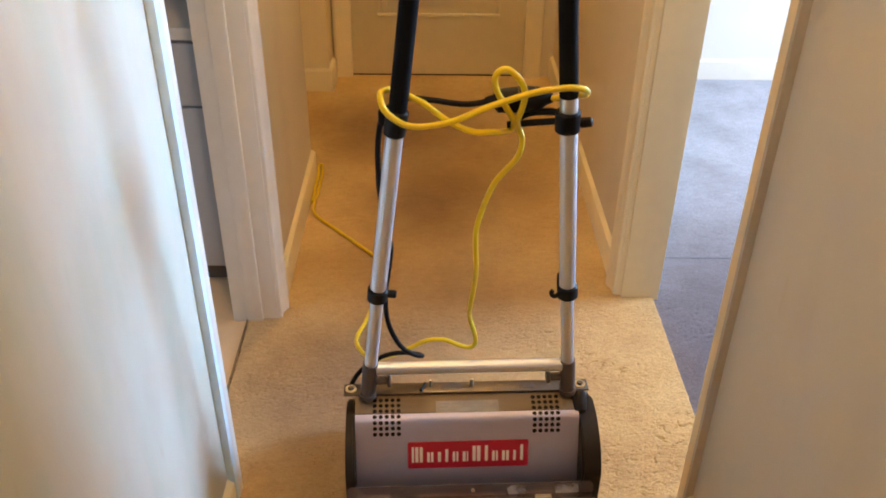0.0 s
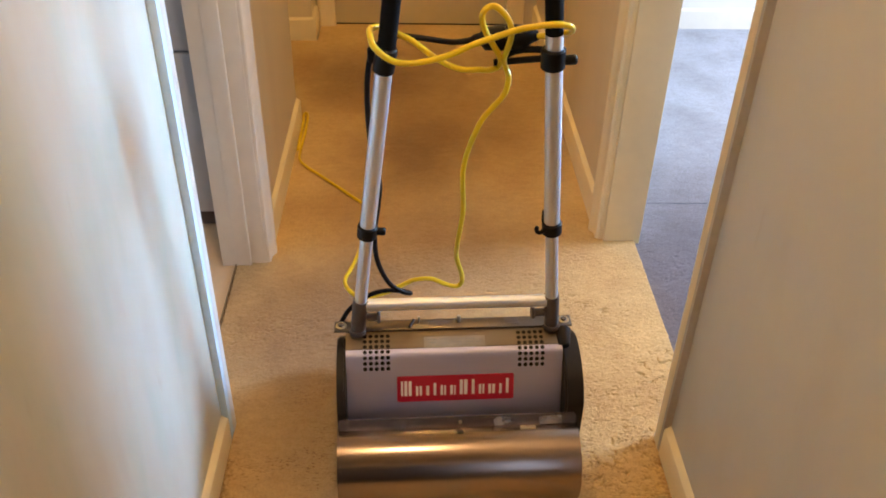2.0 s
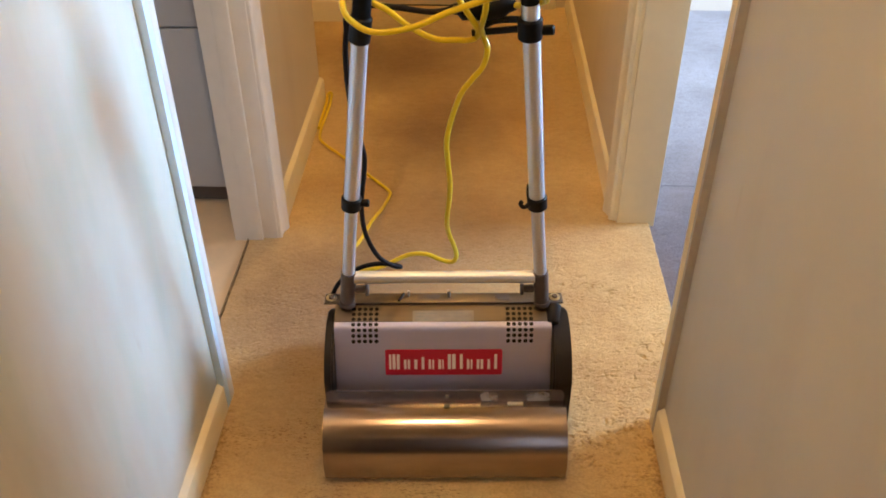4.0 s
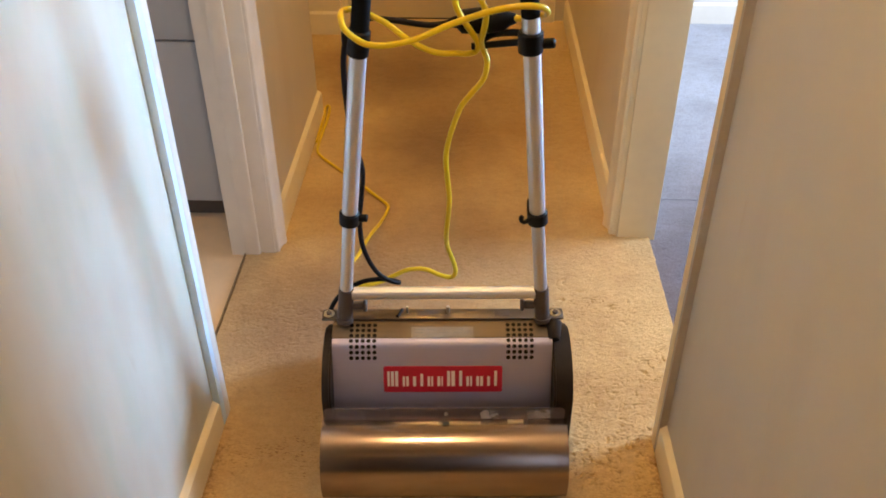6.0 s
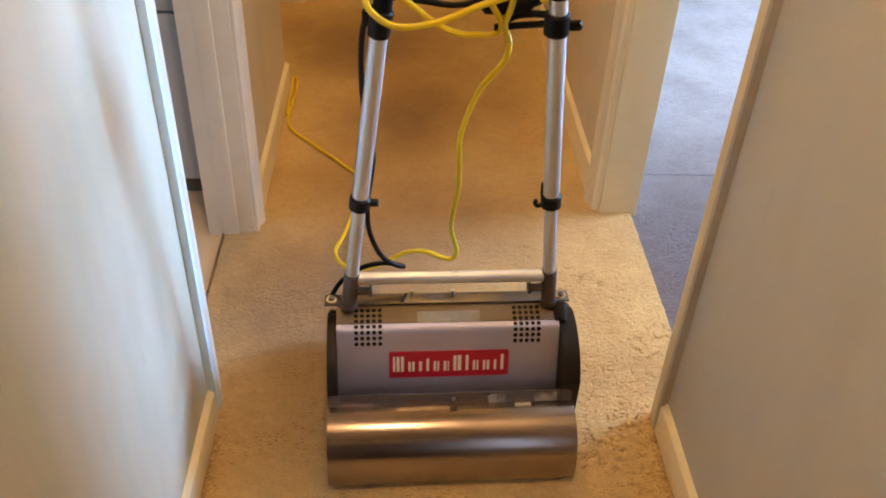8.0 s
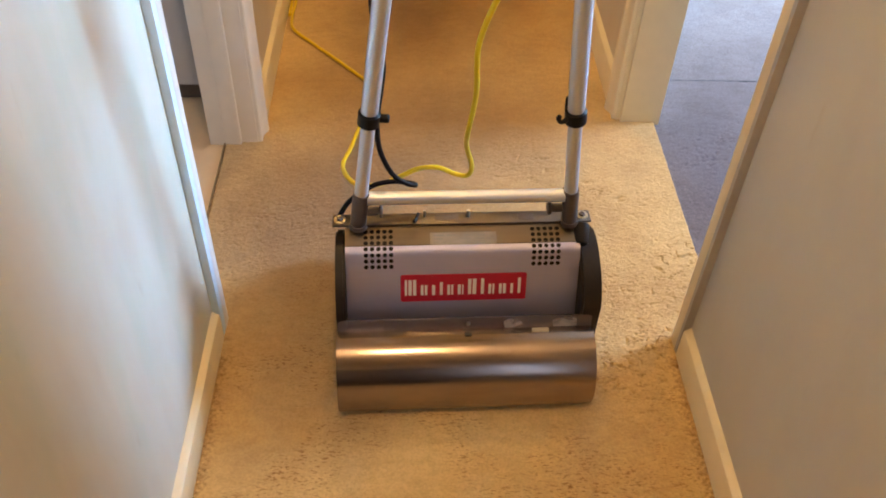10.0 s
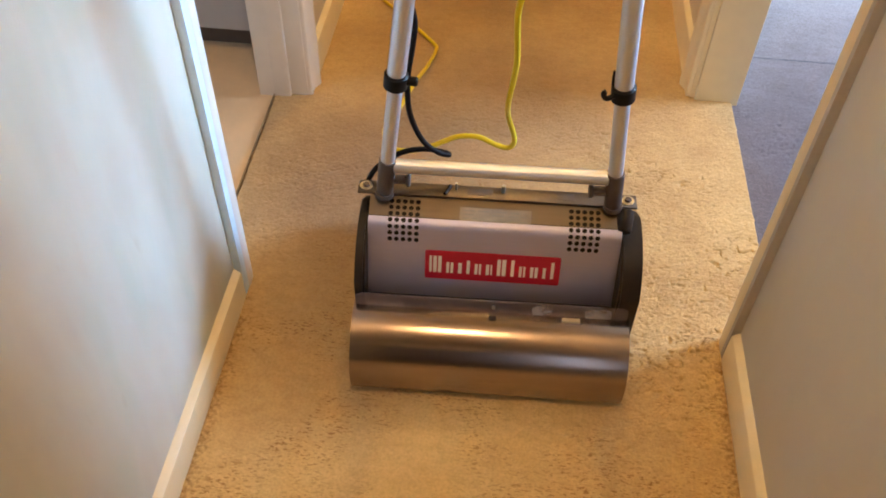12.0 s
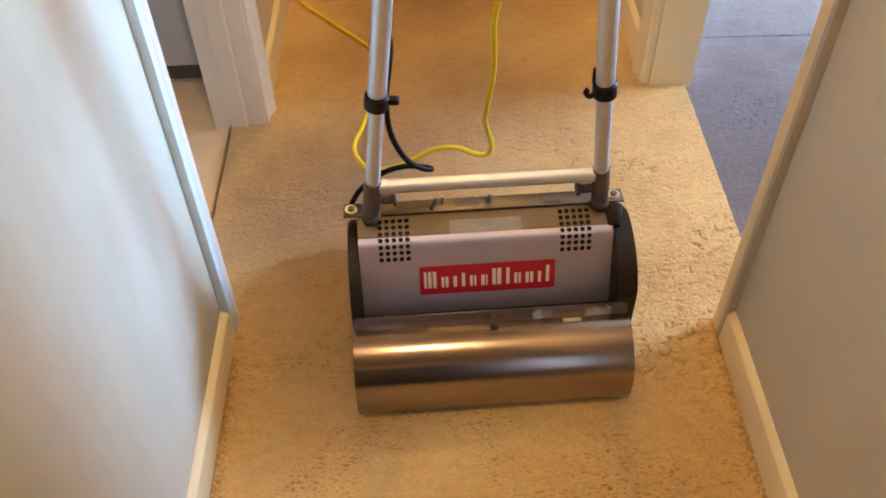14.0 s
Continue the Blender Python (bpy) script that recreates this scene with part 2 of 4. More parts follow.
cover_b.inputs["Coat Weight"].default_value, cover_b.inputs["Coat Roughness"].default_value, cover_b.inputs["Coat IOR"].default_value = 0.45, 0.28, 1.6

for m, gloss in ((BLACK, 0.14), (FOAM, 0.07), (RUBBER, 0.12), (BROWN_BLACK, 0.18)):
    m.node_tree.nodes["Principled BSDF"].inputs["Specular IOR Level"].default_value = gloss

ACRYLIC, a_tree, a_b, _ = shader("smoky_acrylic", 0.16)
a_b.inputs["Base Color"].default_value = (0.22, 0.18, 0.20, 1)
a_b.inputs["Alpha"].default_value = 0.5

PALE_SHEEN, s_tree, s_b, s_co = shader("pale_sheen_acrylic", 0.55)
s_b.inputs["Base Color"].default_value = (0.62, 0.64, 0.74, 1)
s_tree.links.new(ramp(s_tree, noise_node(s_tree, s_co, 28, 2), [(0.36, (0.10,) * 3), (0.62, (0.50,) * 3)]), s_b.inputs["Alpha"])

glow, g_tree, g_b, _ = shader("lamp_glass", 0.4)
g_b.inputs["Base Color"].default_value = (0.9, 0.85, 0.75, 1)
g_b.inputs["Emission Color"].default_value = (1.0, 0.613, 0.270, 1)
g_b.inputs["Emission Strength"].default_value = 475.0

far_glow = glow.copy()
far_glow.name = "far_lamp_glass"
far_glow.node_tree.nodes["Principled BSDF"].inputs["Emission Strength"].default_value = 500.0
far_glow.node_tree.nodes["Principled BSDF"].inputs["Emission Color"].default_value = (1.0, 0.64, 0.215, 1)

# ---- mesh helpers ----


def finish(name, verts, faces, material, parent=None, label="", smooth=None):
    me = bpy.data.meshes.new(name)
    me.from_pydata([tuple(v) for v in verts], [], [tuple(f) for f in faces])
    me.validate()
    bm = bmesh.new()
    bm.from_mesh(me)
    bmesh.ops.recalc_face_normals(bm, faces=bm.faces)
    bm.to_mesh(me)
    bm.free()
    if smooth:
        for p in me.polygons:
            p.use_smooth = True
        me.set_sharp_from_angle(angle=radians(smooth))
    me.materials.append(material)
    ob = new(name, me)
    if parent is not None:
        ob.parent = parent
    return tagged(ob, label)


def part(name, bm, material, parent=None, label="", smooth=None):
    me = bpy.data.meshes.new(name)
    bm.to_mesh(me)
    bm.free()
    if smooth:
        for p in me.polygons:
            p.use_smooth = True
        me.set_sharp_from_angle(angle=radians(smooth))
    me.materials.append(material)
    ob = new(name, me)
    if parent is not None:
        ob.parent = parent
    return tagged(ob, label)


def box_bm(x0, x1, y0, y1, z0, z1, bevel=0.0, bm=None):
    bm = bm or bmesh.new()
    made = bmesh.ops.create_cube(bm, size=1.0)["verts"]
    for v in made:
        v.co = Vector(((x0 + x1) / 2 + v.co.x * (x1 - x0), (y0 + y1) / 2 + v.co.y * (y1 - y0), (z0 + z1) / 2 + v.co.z * (z1 - z0)))
    if bevel:
        edges = {e for v in made for e in v.link_edges}
        bmesh.ops.bevel(bm, geom=list(edges), offset=bevel, segments=2, affect="EDGES", profile=0.5)
    return bm


def block(name, x0, x1, y0, y1, z0, z1, material, parent=None, label="", bevel=0.0):
    return part(name, box_bm(x0, x1, y0, y1, z0, z1, bevel), material, parent, label, 40 if bevel else None)


def structure(ob, label, category):
    return tagged(ob, label, category, kind="structure")


def smooth_path(points, steps=8):
    """Catmull-Rom through the points."""
    p = [Vector(q) for q in points]
    p = [p[0] * 2 - p[1]] + p + [p[-1] * 2 - p[-2]]
    out = []
    for k in range(1, len(p) - 2):
        a, b, c, d = p[k - 1:k + 3]
        for j in range(steps):
            t = j / steps
            out.append(0.5 * (2 * b + (c - a) * t + (2 * a - 5 * b + 4 * c - d) * t * t + (3 * b - a - 3 * c + d) * t ** 3))
    out.append(p[-2])
    return out


def sweep(path, radius, sides=12, caps=True):
    """Vertices and faces of a round tube along a path; radius is a number or one for each point."""
    verts, faces = [], []
    up = None
    n = len(path)
    for k, q in enumerate(path):
        ahead = (path[min(k + 1, n - 1)] - path[max(k - 1, 0)]).normalized()
        if up is None:
            up = ahead.orthogonal().normalized()
        up = (up - ahead * up.dot(ahead)).normalized()
        side = ahead.cross(up)
        r = radius[k] if isinstance(radius, (list, tuple)) else radius
        for s in range(sides):
            w = 2 * math.pi * s / sides
            verts.append(q + (up * math.cos(w) + side * math.sin(w)) * r)
    for k in range(n - 1):
        for s in range(sides):
            t = (s + 1) % sides
            faces.append((k * sides + s, k * sides + t, (k + 1) * sides + t, (k + 1) * sides + s))
    if caps:
        faces += [tuple(range(sides))[::-1], tuple(range((n - 1) * sides, n * sides))]
    return verts, faces


def rod(name, a, b, radius, material, parent=None, label="", sides=20, radius_end=None, chamfer=0.0):
    a, b = Vector(a), Vector(b)
    r2 = radius if radius_end is None else radius_end
    if chamfer:
        d = (b - a).normalized() * chamfer
        pts, rs = [a, a + d, b - d, b], [radius - chamfer, radius, r2, r2 - chamfer]
    else:
        pts, rs = [a, b], [radius, r2]
    v, f = sweep(pts, rs, sides)
    return finish(name, v, f, material, parent, label, 40)


def extrude(name, outline, axis, a, b, material, parent=None, label="", smooth=None):
    """A closed 2D outline drawn out along an axis from a to b. The outline's coordinates are the two other axes in order."""
    n = len(outline)
    put = {"x": lambda p, q, w: (w, p, q), "y": lambda p, q, w: (p, w, q), "z": lambda p, q, w: (p, q, w)}[axis]
    verts = [put(p, q, w) for w in (a, b) for p, q in outline]
    faces = [(k, (k + 1) % n, n + (k + 1) % n, n + k) for k in range(n)] + [tuple(range(n)), tuple(range(n, 2 * n))]
    return finish(name, verts, faces, material, parent, label, smooth)


# ---- the hall: walls, openings, trim ----
LEFT_BACK, RIGHT_BACK = -0.290, 0.925  # faces on the rooms' side
L_NEAR, L_FAR = 1.578, 2.178           # bathroom doorway
R_NEAR, R_FAR = 1.515, 2.298           # bedroom doorway
S_NEAR, S_FAR = -1.16, 0.08            # second doorway on the right, to a daylit room
L_END, END_FACE, END_WALL = 3.03, 3.833, 4.02
TOP, HEAD = 2.70, 2.04
REAR = -1.25

structure(block("wall_left_near", LEFT_BACK, LEFT, REAR, 1.5145, -0.02, TOP, BLOTCHED_PAINT), "off-white painted hall wall with faint scuffs and painted shadow blotches", "wall")
structure(block("trim_edge_left", LEFT_BACK, LEFT + 0.0150, 1.5160, 1.5370, 0.0, TOP, COOL_EDGE_SHADE), "narrow casing edge at the bathroom doorway, cool shade painted in", "trim")
structure(block("wall_left_head", LEFT_BACK, LEFT, 1.5375, L_FAR + 0.018, HEAD + 0.018, TOP, PAINT), "off-white wall over the bathroom doorway", "wall")
structure(block("wall_left_far", LEFT_BACK, LEFT, L_FAR + 0.018, L_END, -0.02, TOP, LAMPLIT_PAINT), "cream hall wall beyond the bathroom doorway, lamplight painted in", "wall")
structure(block("wall_right_near", RIGHT, RIGHT_BACK, S_FAR, 1.4655, -0.02, TOP, PAINT), "cream painted hall wall in warm lamplight", "wall")
structure(block("wall_right_rear", RIGHT, RIGHT_BACK, REAR, S_NEAR, -0.02, TOP, PAINT), "cream painted hall wall behind the second doorway", "wall")
structure(block("wall_right_rear_head", RIGHT, RIGHT_BACK, S_NEAR, S_FAR, HEAD, TOP, PAINT), "cream wall over the second doorway", "wall")
structure(block("trim_edge_right", RIGHT - 0.0150, RIGHT_BACK, 1.4670, 1.4785, 0.0, TOP, GREY_EDGE_SHADE), "narrow casing edge at the bedroom doorway, grey shade painted in", "trim")
structure(block("wall_right_head", RIGHT, RIGHT_BACK, 1.4790, R_FAR + 0.018, HEAD + 0.018, TOP, PAINT), "cream wall over the bedroom doorway", "wall")
structure(block("wall_right_far", RIGHT, RIGHT_BACK, R_FAR + 0.018, END_WALL, -0.02, TOP, LAMPLIT_PAINT), "cream hall wall beyond the bedroom doorway, lamplight painted in", "wall")
structure(block("wall_end_left", -1.60, -0.187, END_FACE, END_WALL + 0.10, -0.02, TOP, LAMPLIT_TRIM), "cream wall corner beside the closed end door", "wall")
structure(block("wall_end_head", -0.187, RIGHT, END_WALL - 0.01, END_WALL + 0.10, HEAD, TOP, LAMPLIT_PAINT), "cream wall over the end door, lamplight painted in", "wall")
structure(block("wall_end_strip", -0.187, -0.102, END_WALL + 0.001, END_WALL + 0.10, -0.02, HEAD, DOOR), "narrow cream strip beside the end door casing", "wall")
structure(block("wall_end_right", 0.745, RIGHT, END_WALL - 0.01, END_WALL + 0.10, -0.02, HEAD, LAMPLIT_PAINT), "narrow cream wall beside the end door, lamplight painted in", "wall")
structure(block("wall_side_passage_south", -1.60, LEFT_BACK, L_END - 0.12, L_END, -0.02, TOP, PAINT), "cream wall of the side passage", "wall")
structure(block("wall_side_passage_end", -1.70, -1.60, L_END - 0.12, END_WALL + 0.10, -0.02, TOP, PAINT), "cream end wall of the side passage", "wall")
structure(block("ceiling", -1.70, 3.60, -2.40, 4.20, TOP, TOP + 0.10, CEILING), "flat beige painted ceiling", "ceiling")

# bathroom shell
structure(block("wall_bathroom_north", -1.60, LEFT_BACK, 2.80, L_END - 0.12, -0.02, TOP, PAINT), "pale bathroom wall behind the vanity", "wall")
for nm, y0, y1, z0, z1 in (("a", 0.40, 0.68, -0.02, TOP), ("b", 1.42, L_END - 0.12, -0.02, TOP), ("c", 0.68, 1.42, -0.02, 1.08), ("d", 0.68, 1.42, 1.92, TOP)):
    structure(block("wall_bathroom_west_" + nm, -1.70, -1.60, y0, y1, z0, z1, PAINT), "pale bathroom wall round an added, unseen window opening", "wall")
structure(block("wall_bathroom_south", -1.70, LEFT_BACK, 0.30, 0.40, -0.02, TOP, PAINT), "pale bathroom wall", "wall")

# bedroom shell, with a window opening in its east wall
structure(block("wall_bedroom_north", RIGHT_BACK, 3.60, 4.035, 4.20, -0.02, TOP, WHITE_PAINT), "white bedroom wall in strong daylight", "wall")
structure(block("wall_bedroom_south", RIGHT_BACK, 3.60, 0.70, 0.80, -0.02, TOP, BOUNCE_CUT_PAINT), "unseen bedroom wall, toned tan to cut bluish bounce light", "wall")
for nm, y0, y1, z0, z1 in (("a", 0.80, 2.26, -0.02, TOP), ("b", 3.26, 4.035, -0.02, TOP), ("c", 2.26, 3.26, -0.02, 0.88), ("d", 2.26, 3.26, 2.12, TOP)):
    structure(block("wall_bedroom_east_" + nm, 3.45, 3.60, y0, y1, z0, z1, PAINT), "white bedroom wall round the window opening", "wall")

# a daylit room behind the second doorway
structure(block("wall_study_east", 2.60, 2.75, -1.70, 0.70, -0.02, TOP, PAINT), "white study wall", "wall")
for nm, x0, x1, z0, z1 in (("a", RIGHT_BACK, 0.955, -0.02, TOP), ("b", 1.765, 2.60, -0.02, TOP), ("c", 0.955, 1.765, -0.02, 0.90), ("d", 0.955, 1.765, 2.34, TOP)):
    structure(block("wall_study_south_" + nm, x0, x1, -1.70, -1.60, z0, z1, PAINT), "white study wall round the window opening", "wall")
structure(block("wall_study_west", RIGHT_BACK - 0.10, RIGHT_BACK, -1.70, REAR - 0.13, -0.02, TOP, PAINT), "white study wall behind the hall's end", "wall")

# the hall behind, closed by an added dark panel that darkens the cover's reflection
structure(block("wall_rear_left", LEFT_BACK, -0.10, REAR - 0.12, REAR, -0.02, TOP, PAINT), "plain rear wall of the hall", "wall")
structure(block("wall_rear_right", 0.74, RIGHT_BACK, REAR - 0.12, REAR, -0.02, TOP, PAINT), "plain rear wall of the hall", "wall")
structure(block("wall_rear_head", -0.10, 0.74, REAR - 0.12, REAR, HEAD, TOP, PAINT), "plain rear wall over the dark panel", "wall")
structure(block("rear_dark_panel", -0.095, 0.735, REAR - 0.045, REAR - 0.005, 0.004, HEAD - 0.004, DARK_REAR, bevel=0.003), "unseen dark panel at the hall's rear, added for a dark reflection", "door")


def baseboard(name, face, out, y0, y1, label, axis="y", height=0.098, paint=LAMPLIT_TRIM):
    """A board with an eased top edge along a wall face; out is +1 or -1, the way into the room."""
    prof = [(0, -0.02), (0.0145, -0.02), (0.0145, height - 0.013), (0.013, height - 0.009), (0.003, height - 0.001), (0, height)]
    prof = [(face + out * p, q) for p, q in prof]
    if axis == "y":
        ob = extrude(name, prof, "y", y0, y1, paint, smooth=30)
    else:
        ob = extrude(name, [(p, q) for p, q in prof], "x", y0, y1, paint, smooth=30)
    return structure(ob, label, "baseboard")


baseboard("baseboard_left_near", LEFT, 1, REAR, 1.513, "cream painted baseboard on the left wall", height=0.077)
baseboard("baseboard_left_far", LEFT, 1, 2.242, L_END + 0.012, "cream painted baseboard past the bathroom doorway")
baseboard("baseboard_right_near", RIGHT, -1, S_FAR + 0.02, 1.465, "cream painted baseboard under the lamplit wall", height=0.084)
baseboard("baseboard_right_far", RIGHT, -1, 2.364, END_WALL - 0.012, "cream painted baseboard past the bedroom doorway")
baseboard("baseboard_end", END_FACE, -1, -1.60, -0.175, "cream painted baseboard round the wall corner", "x")
baseboard("baseboard_corner", -0.187, 1, END_FACE - 0.012, 3.985, "cream painted baseboard on the short return")
baseboard("baseboard_passage", L_END, 1, -1.60, LEFT, "cream painted baseboard in the side passage", "x")
baseboard("baseboard_bedroom", 4.035, -1, RIGHT_BACK, 3.45, "white baseboard along the bedroom wall", "x", 0.080, TRIM)

CASING = [(0.0, 0.0), (0.0, 0.011), (0.003, 0.014), (0.008, 0.0145), (0.011, 0.012), (0.030, 0.0145), (0.040, 0.0195), (0.046, 0.024), (0.055, 0.025), (0.060, 0.023), (0.060, 0.0)]


NARROW = [(0.0, -0.10), (0.0, 0.012), (0.002, 0.0145), (0.006, 0.0155), (0.030, 0.0155), (0.0325, 0.0145), (0.0325, -0.10)]


def casing(name, face, out, edge, away, z1, label, outline=CASING, paint=TRIM):
    """Moulded casing, upright beside an opening: edge is the opening's side, away is +1 or -1 along y."""
    ob = extrude(name, [(face + out * q, edge + away * p) for p, q in outline], "z", -0.02, z1, paint, smooth=28)
    return structure(ob, label, "door casing")


def head_casing(name, face, out, y0, y1, label):
    ob = block(name, min(face, face + out * 0.018), max(face, face + out * 0.018), y0, y1, HEAD + 0.003, HEAD + 0.06, TRIM, bevel=0.003)
    return structure(ob, label, "door casing")


casing("trim_left_near", LEFT, 1, L_NEAR - 0.0081, -1, HEAD + 0.06, "greyish white flat door casing at the bathroom doorway", NARROW, TONED_TRIM)
casing("trim_left_far", LEFT, 1, L_FAR + 0.003, 1, HEAD + 0.06, "white moulded door casing catching daylight")
casing("trim_right_near", RIGHT, -1, R_NEAR - 0.0035, -1, HEAD + 0.06, "cream flat door casing at the bedroom doorway", NARROW, LAMPLIT_TRIM)
casing("trim_right_far", RIGHT, -1, R_FAR + 0.003, 1, HEAD + 0.06, "cream moulded door casing beyond the bedroom doorway", CASING, LAMPLIT_TRIM)
head_casing("trim_left_head", LEFT, 1, L_NEAR - 0.003, L_FAR + 0.002, "white casing over the bathroom doorway")
head_casing("trim_right_head", RIGHT, -1, R_NEAR - 0.003, R_FAR + 0.002, "cream casing over the bedroom doorway")


def jamb_set(prefix, x0, x1, y0, y1, s0, s1, label, paint):
    """Lining of a doorway with its stop strips; the stop runs from s0 to s1 across the wall."""
    for nm, a, b, c, d in (("near", y0 - 0.018, y0, y0, y0 + 0.011), ("far", y1, y1 + 0.018, y1 - 0.011, y1)):
        jamb = structure(block("door_jamb_%s_%s" % (prefix, nm), x0, x1, a, b, -0.02, HEAD, paint, bevel=0.002), label, "door jamb")
        block("door_stop", s0, s1, c, d, -0.015, HEAD - 0.001, paint, jamb, bevel=0.003)
    structure(block("door_jamb_%s_head" % prefix, x0, x1, y0 - 0.018, y1 + 0.018, HEAD, HEAD + 0.018, paint), label, "door jamb")


jamb_set("left", LEFT_BACK - 0.004, LEFT + 0.003, L_NEAR, L_FAR, -0.252, -0.209, "white painted bathroom door jamb with a stop strip", TRIM)
jamb_set("right", RIGHT - 0.003, RIGHT_BACK + 0.004, R_NEAR, R_FAR, 0.818, 0.9285, "cream painted bedroom door jamb with a stop strip", LAMPLIT_TRIM)


# ---- the closed door at the hall's end ----
def panel_door(x0, x1, y, z1):
    door = structure(block("door_1", x0, x1, y, y + 0.035, 0.002, z1, DOOR, bevel=0.002), "closed cream panelled door at the hall's end", "door")
    for a, b in ((0.27, 0.95), (1.10, 1.90)):
        frame_bm = bmesh.new()
        for bx in ((x0 + 0.115, x1 - 0.115, a, a + 0.018), (x0 + 0.115, x1 - 0.115, b - 0.018, b), (x0 + 0.115, x0 + 0.133, a + 0.018, b - 0.018), (x1 - 0.133, x1 - 0.115, a + 0.018, b - 0.018)):
            box_bm(bx[0], bx[1], y - 0.009, y - 0.0005, bx[2], bx[3], 0.004, frame_bm)
        part("panel_moulding", frame_bm, DOOR, door, smooth=40)
        block("panel", x0 + 0.165, x1 - 0.165, y - 0.005, y - 0.0005, a + 0.05, b - 0.05, DOOR, door, bevel=0.002)
    return door


panel_door(-0.098, 0.676, END_WALL - 0.002, HEAD - 0.004)
for nm, a, b in (("left", -0.176, -0.0985), ("right", 0.6765, 0.754)):
    prof = [(a, END_WALL), (a, END_WALL - 0.030), (a + 0.012, END_WALL - 0.036), (b - 0.02, END_WALL - 0.034), (b - 0.004, END_WALL - 0.028), (b, END_WALL - 0.02), (b, END_WALL)]
    structure(extrude("trim_end_" + nm, prof, "z", -0.02, HEAD + 0.05, LAMPLIT_TRIM, smooth=28), "cream moulded casing round the end door", "door casing")
structure(block("trim_end_head", -0.103, 0.681, END_WALL - 0.030, END_WALL, HEAD, HEAD + 0.05, TRIM, bevel=0.004), "cream casing over the end door", "door casing")
structure(block("door_sill_end", -0.103, 0.681, END_WALL - 0.004, END_WALL + 0.10, -0.02, 0.004, GAP), "dark gap under the end door", "door sill")


# ---- floors ----
def lattice(ix, iy, seed):
    """Repeatable random numbers between 0 and 1 on a lattice."""
    h = (ix.astype(np.int64) * 374761393 + iy.astype(np.int64) * 668265263 + seed * 974711) & 0x7FFFFFFF
    h = ((h ^ (h >> 13)) * 1274126177) & 0x7FFFFFFF
    return ((h ^ (h >> 16)) & 0xFFFF) / 65535.0


def value_noise(x, y, sx, sy, seed):
    u, v = x / sx, y / sy
    iu, iv = np.floor(u), np.floor(v)
    fu, fv = u - iu, v - iv
    fu, fv = fu * fu * (3 - 2 * fu), fv * fv * (3 - 2 * fv)
    a, b = lattice(iu, iv, seed), lattice(iu + 1, iv, seed)
    c, d = lattice(iu, iv + 1, seed), lattice(iu + 1, iv + 1, seed)
    return (a * (1 - fu) + b * fu) * (1 - fv) + (c * (1 - fu) + d * fu) * fv


def pile_height(x, y, depth):
    """Crushed, tracked pile: tufts, short furrows and broad unevenness."""
    tufts = value_noise(x, y, 0.008, 0.0065, 3) * 0.5 + value_noise(x, y, 0.0042, 0.0040, 5) * 0.5
    wander = value_noise(x, y, 0.03, 0.03, 9) * 0.02
    ridge = np.abs(value_noise(x + wander, y + wander, 0.0145, 0.0068, 11) - 0.5)
    furrow = np.clip((0.085 - ridge) / 0.085, 0, 1) * np.clip((value_noise(x, y, 0.019, 0.011, 13) - 0.36) * 4.0, 0, 1)
    where = np.clip((value_noise(x, y, 0.15, 0.11, 17) - 0.36) * 2.6, 0, 1)
    broad = value_noise(x, y, 0.13, 0.10, 23)
    raised = np.clip((x - 0.54) / 0.10, 0, 1) * np.clip((2.05 - y) / 0.15, 0, 1)
    raised = np.maximum(raised, np.clip((x - 0.90) / 0.06, 0, 1) * np.clip(1.6 - np.hypot(x - 1.03, (y - 2.20) * 0.8) / 0.10, 0, 0.45))
    calm = 1 - 0.75 * np.clip((y - 2.02) / 0.25, 0, 1) * (x < 0.90)
    return -depth * (0.34 * tufts + 1.15 * calm * furrow * (0.55 * where + 0.75 * raised * (0.35 + 0.65 * where)) + 0.30 * broad)


def carpet_sheet(name, x0, x1, y0, y1, step, depth, material, label, z=0.0, ragged=""):
    nx, ny = max(2, int((x1 - x0) / step) + 1), max(2, int((y1 - y0) / step) + 1)
    gx, gy = np.meshgrid(np.linspace(x0, x1, nx), np.linspace(y0, y1, ny))
    h = pile_height(gx, gy, depth) + z
    if ragged:
        col = -1 if ragged == "right" else 0
        gx[:, col] += (value_noise(gx[:, col], gy[:, col], 0.02, 0.017, 31) - 0.5) * 0.014
        h[:, col] -= 0.012
    co = np.stack([gx, gy, h], -1).reshape(-1, 3)
    k = np.arange(nx * ny).reshape(ny, nx)
    quads = np.stack([k[:-1, :-1], k[:-1, 1:], k[1:, 1:], k[1:, :-1]], -1).reshape(-1, 4)
    me = bpy.data.meshes.new(name)
    me.from_pydata(co.tolist(), [], quads.tolist())
    me.polygons.foreach_set("use_smooth", [True] * len(me.polygons))
    me.materials.append(material)
    return structure(new(name, me), label, "carpet")


HALL_LABEL = "worn beige cut-pile hall carpet with traffic soiling and painted shade"
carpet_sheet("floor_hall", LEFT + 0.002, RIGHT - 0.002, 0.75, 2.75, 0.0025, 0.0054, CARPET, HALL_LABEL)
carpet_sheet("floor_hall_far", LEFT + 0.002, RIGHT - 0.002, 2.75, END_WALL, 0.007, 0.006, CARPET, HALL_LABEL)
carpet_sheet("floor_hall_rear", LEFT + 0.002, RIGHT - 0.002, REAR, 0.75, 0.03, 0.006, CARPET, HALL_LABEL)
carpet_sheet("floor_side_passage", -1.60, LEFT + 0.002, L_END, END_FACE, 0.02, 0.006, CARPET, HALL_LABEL)
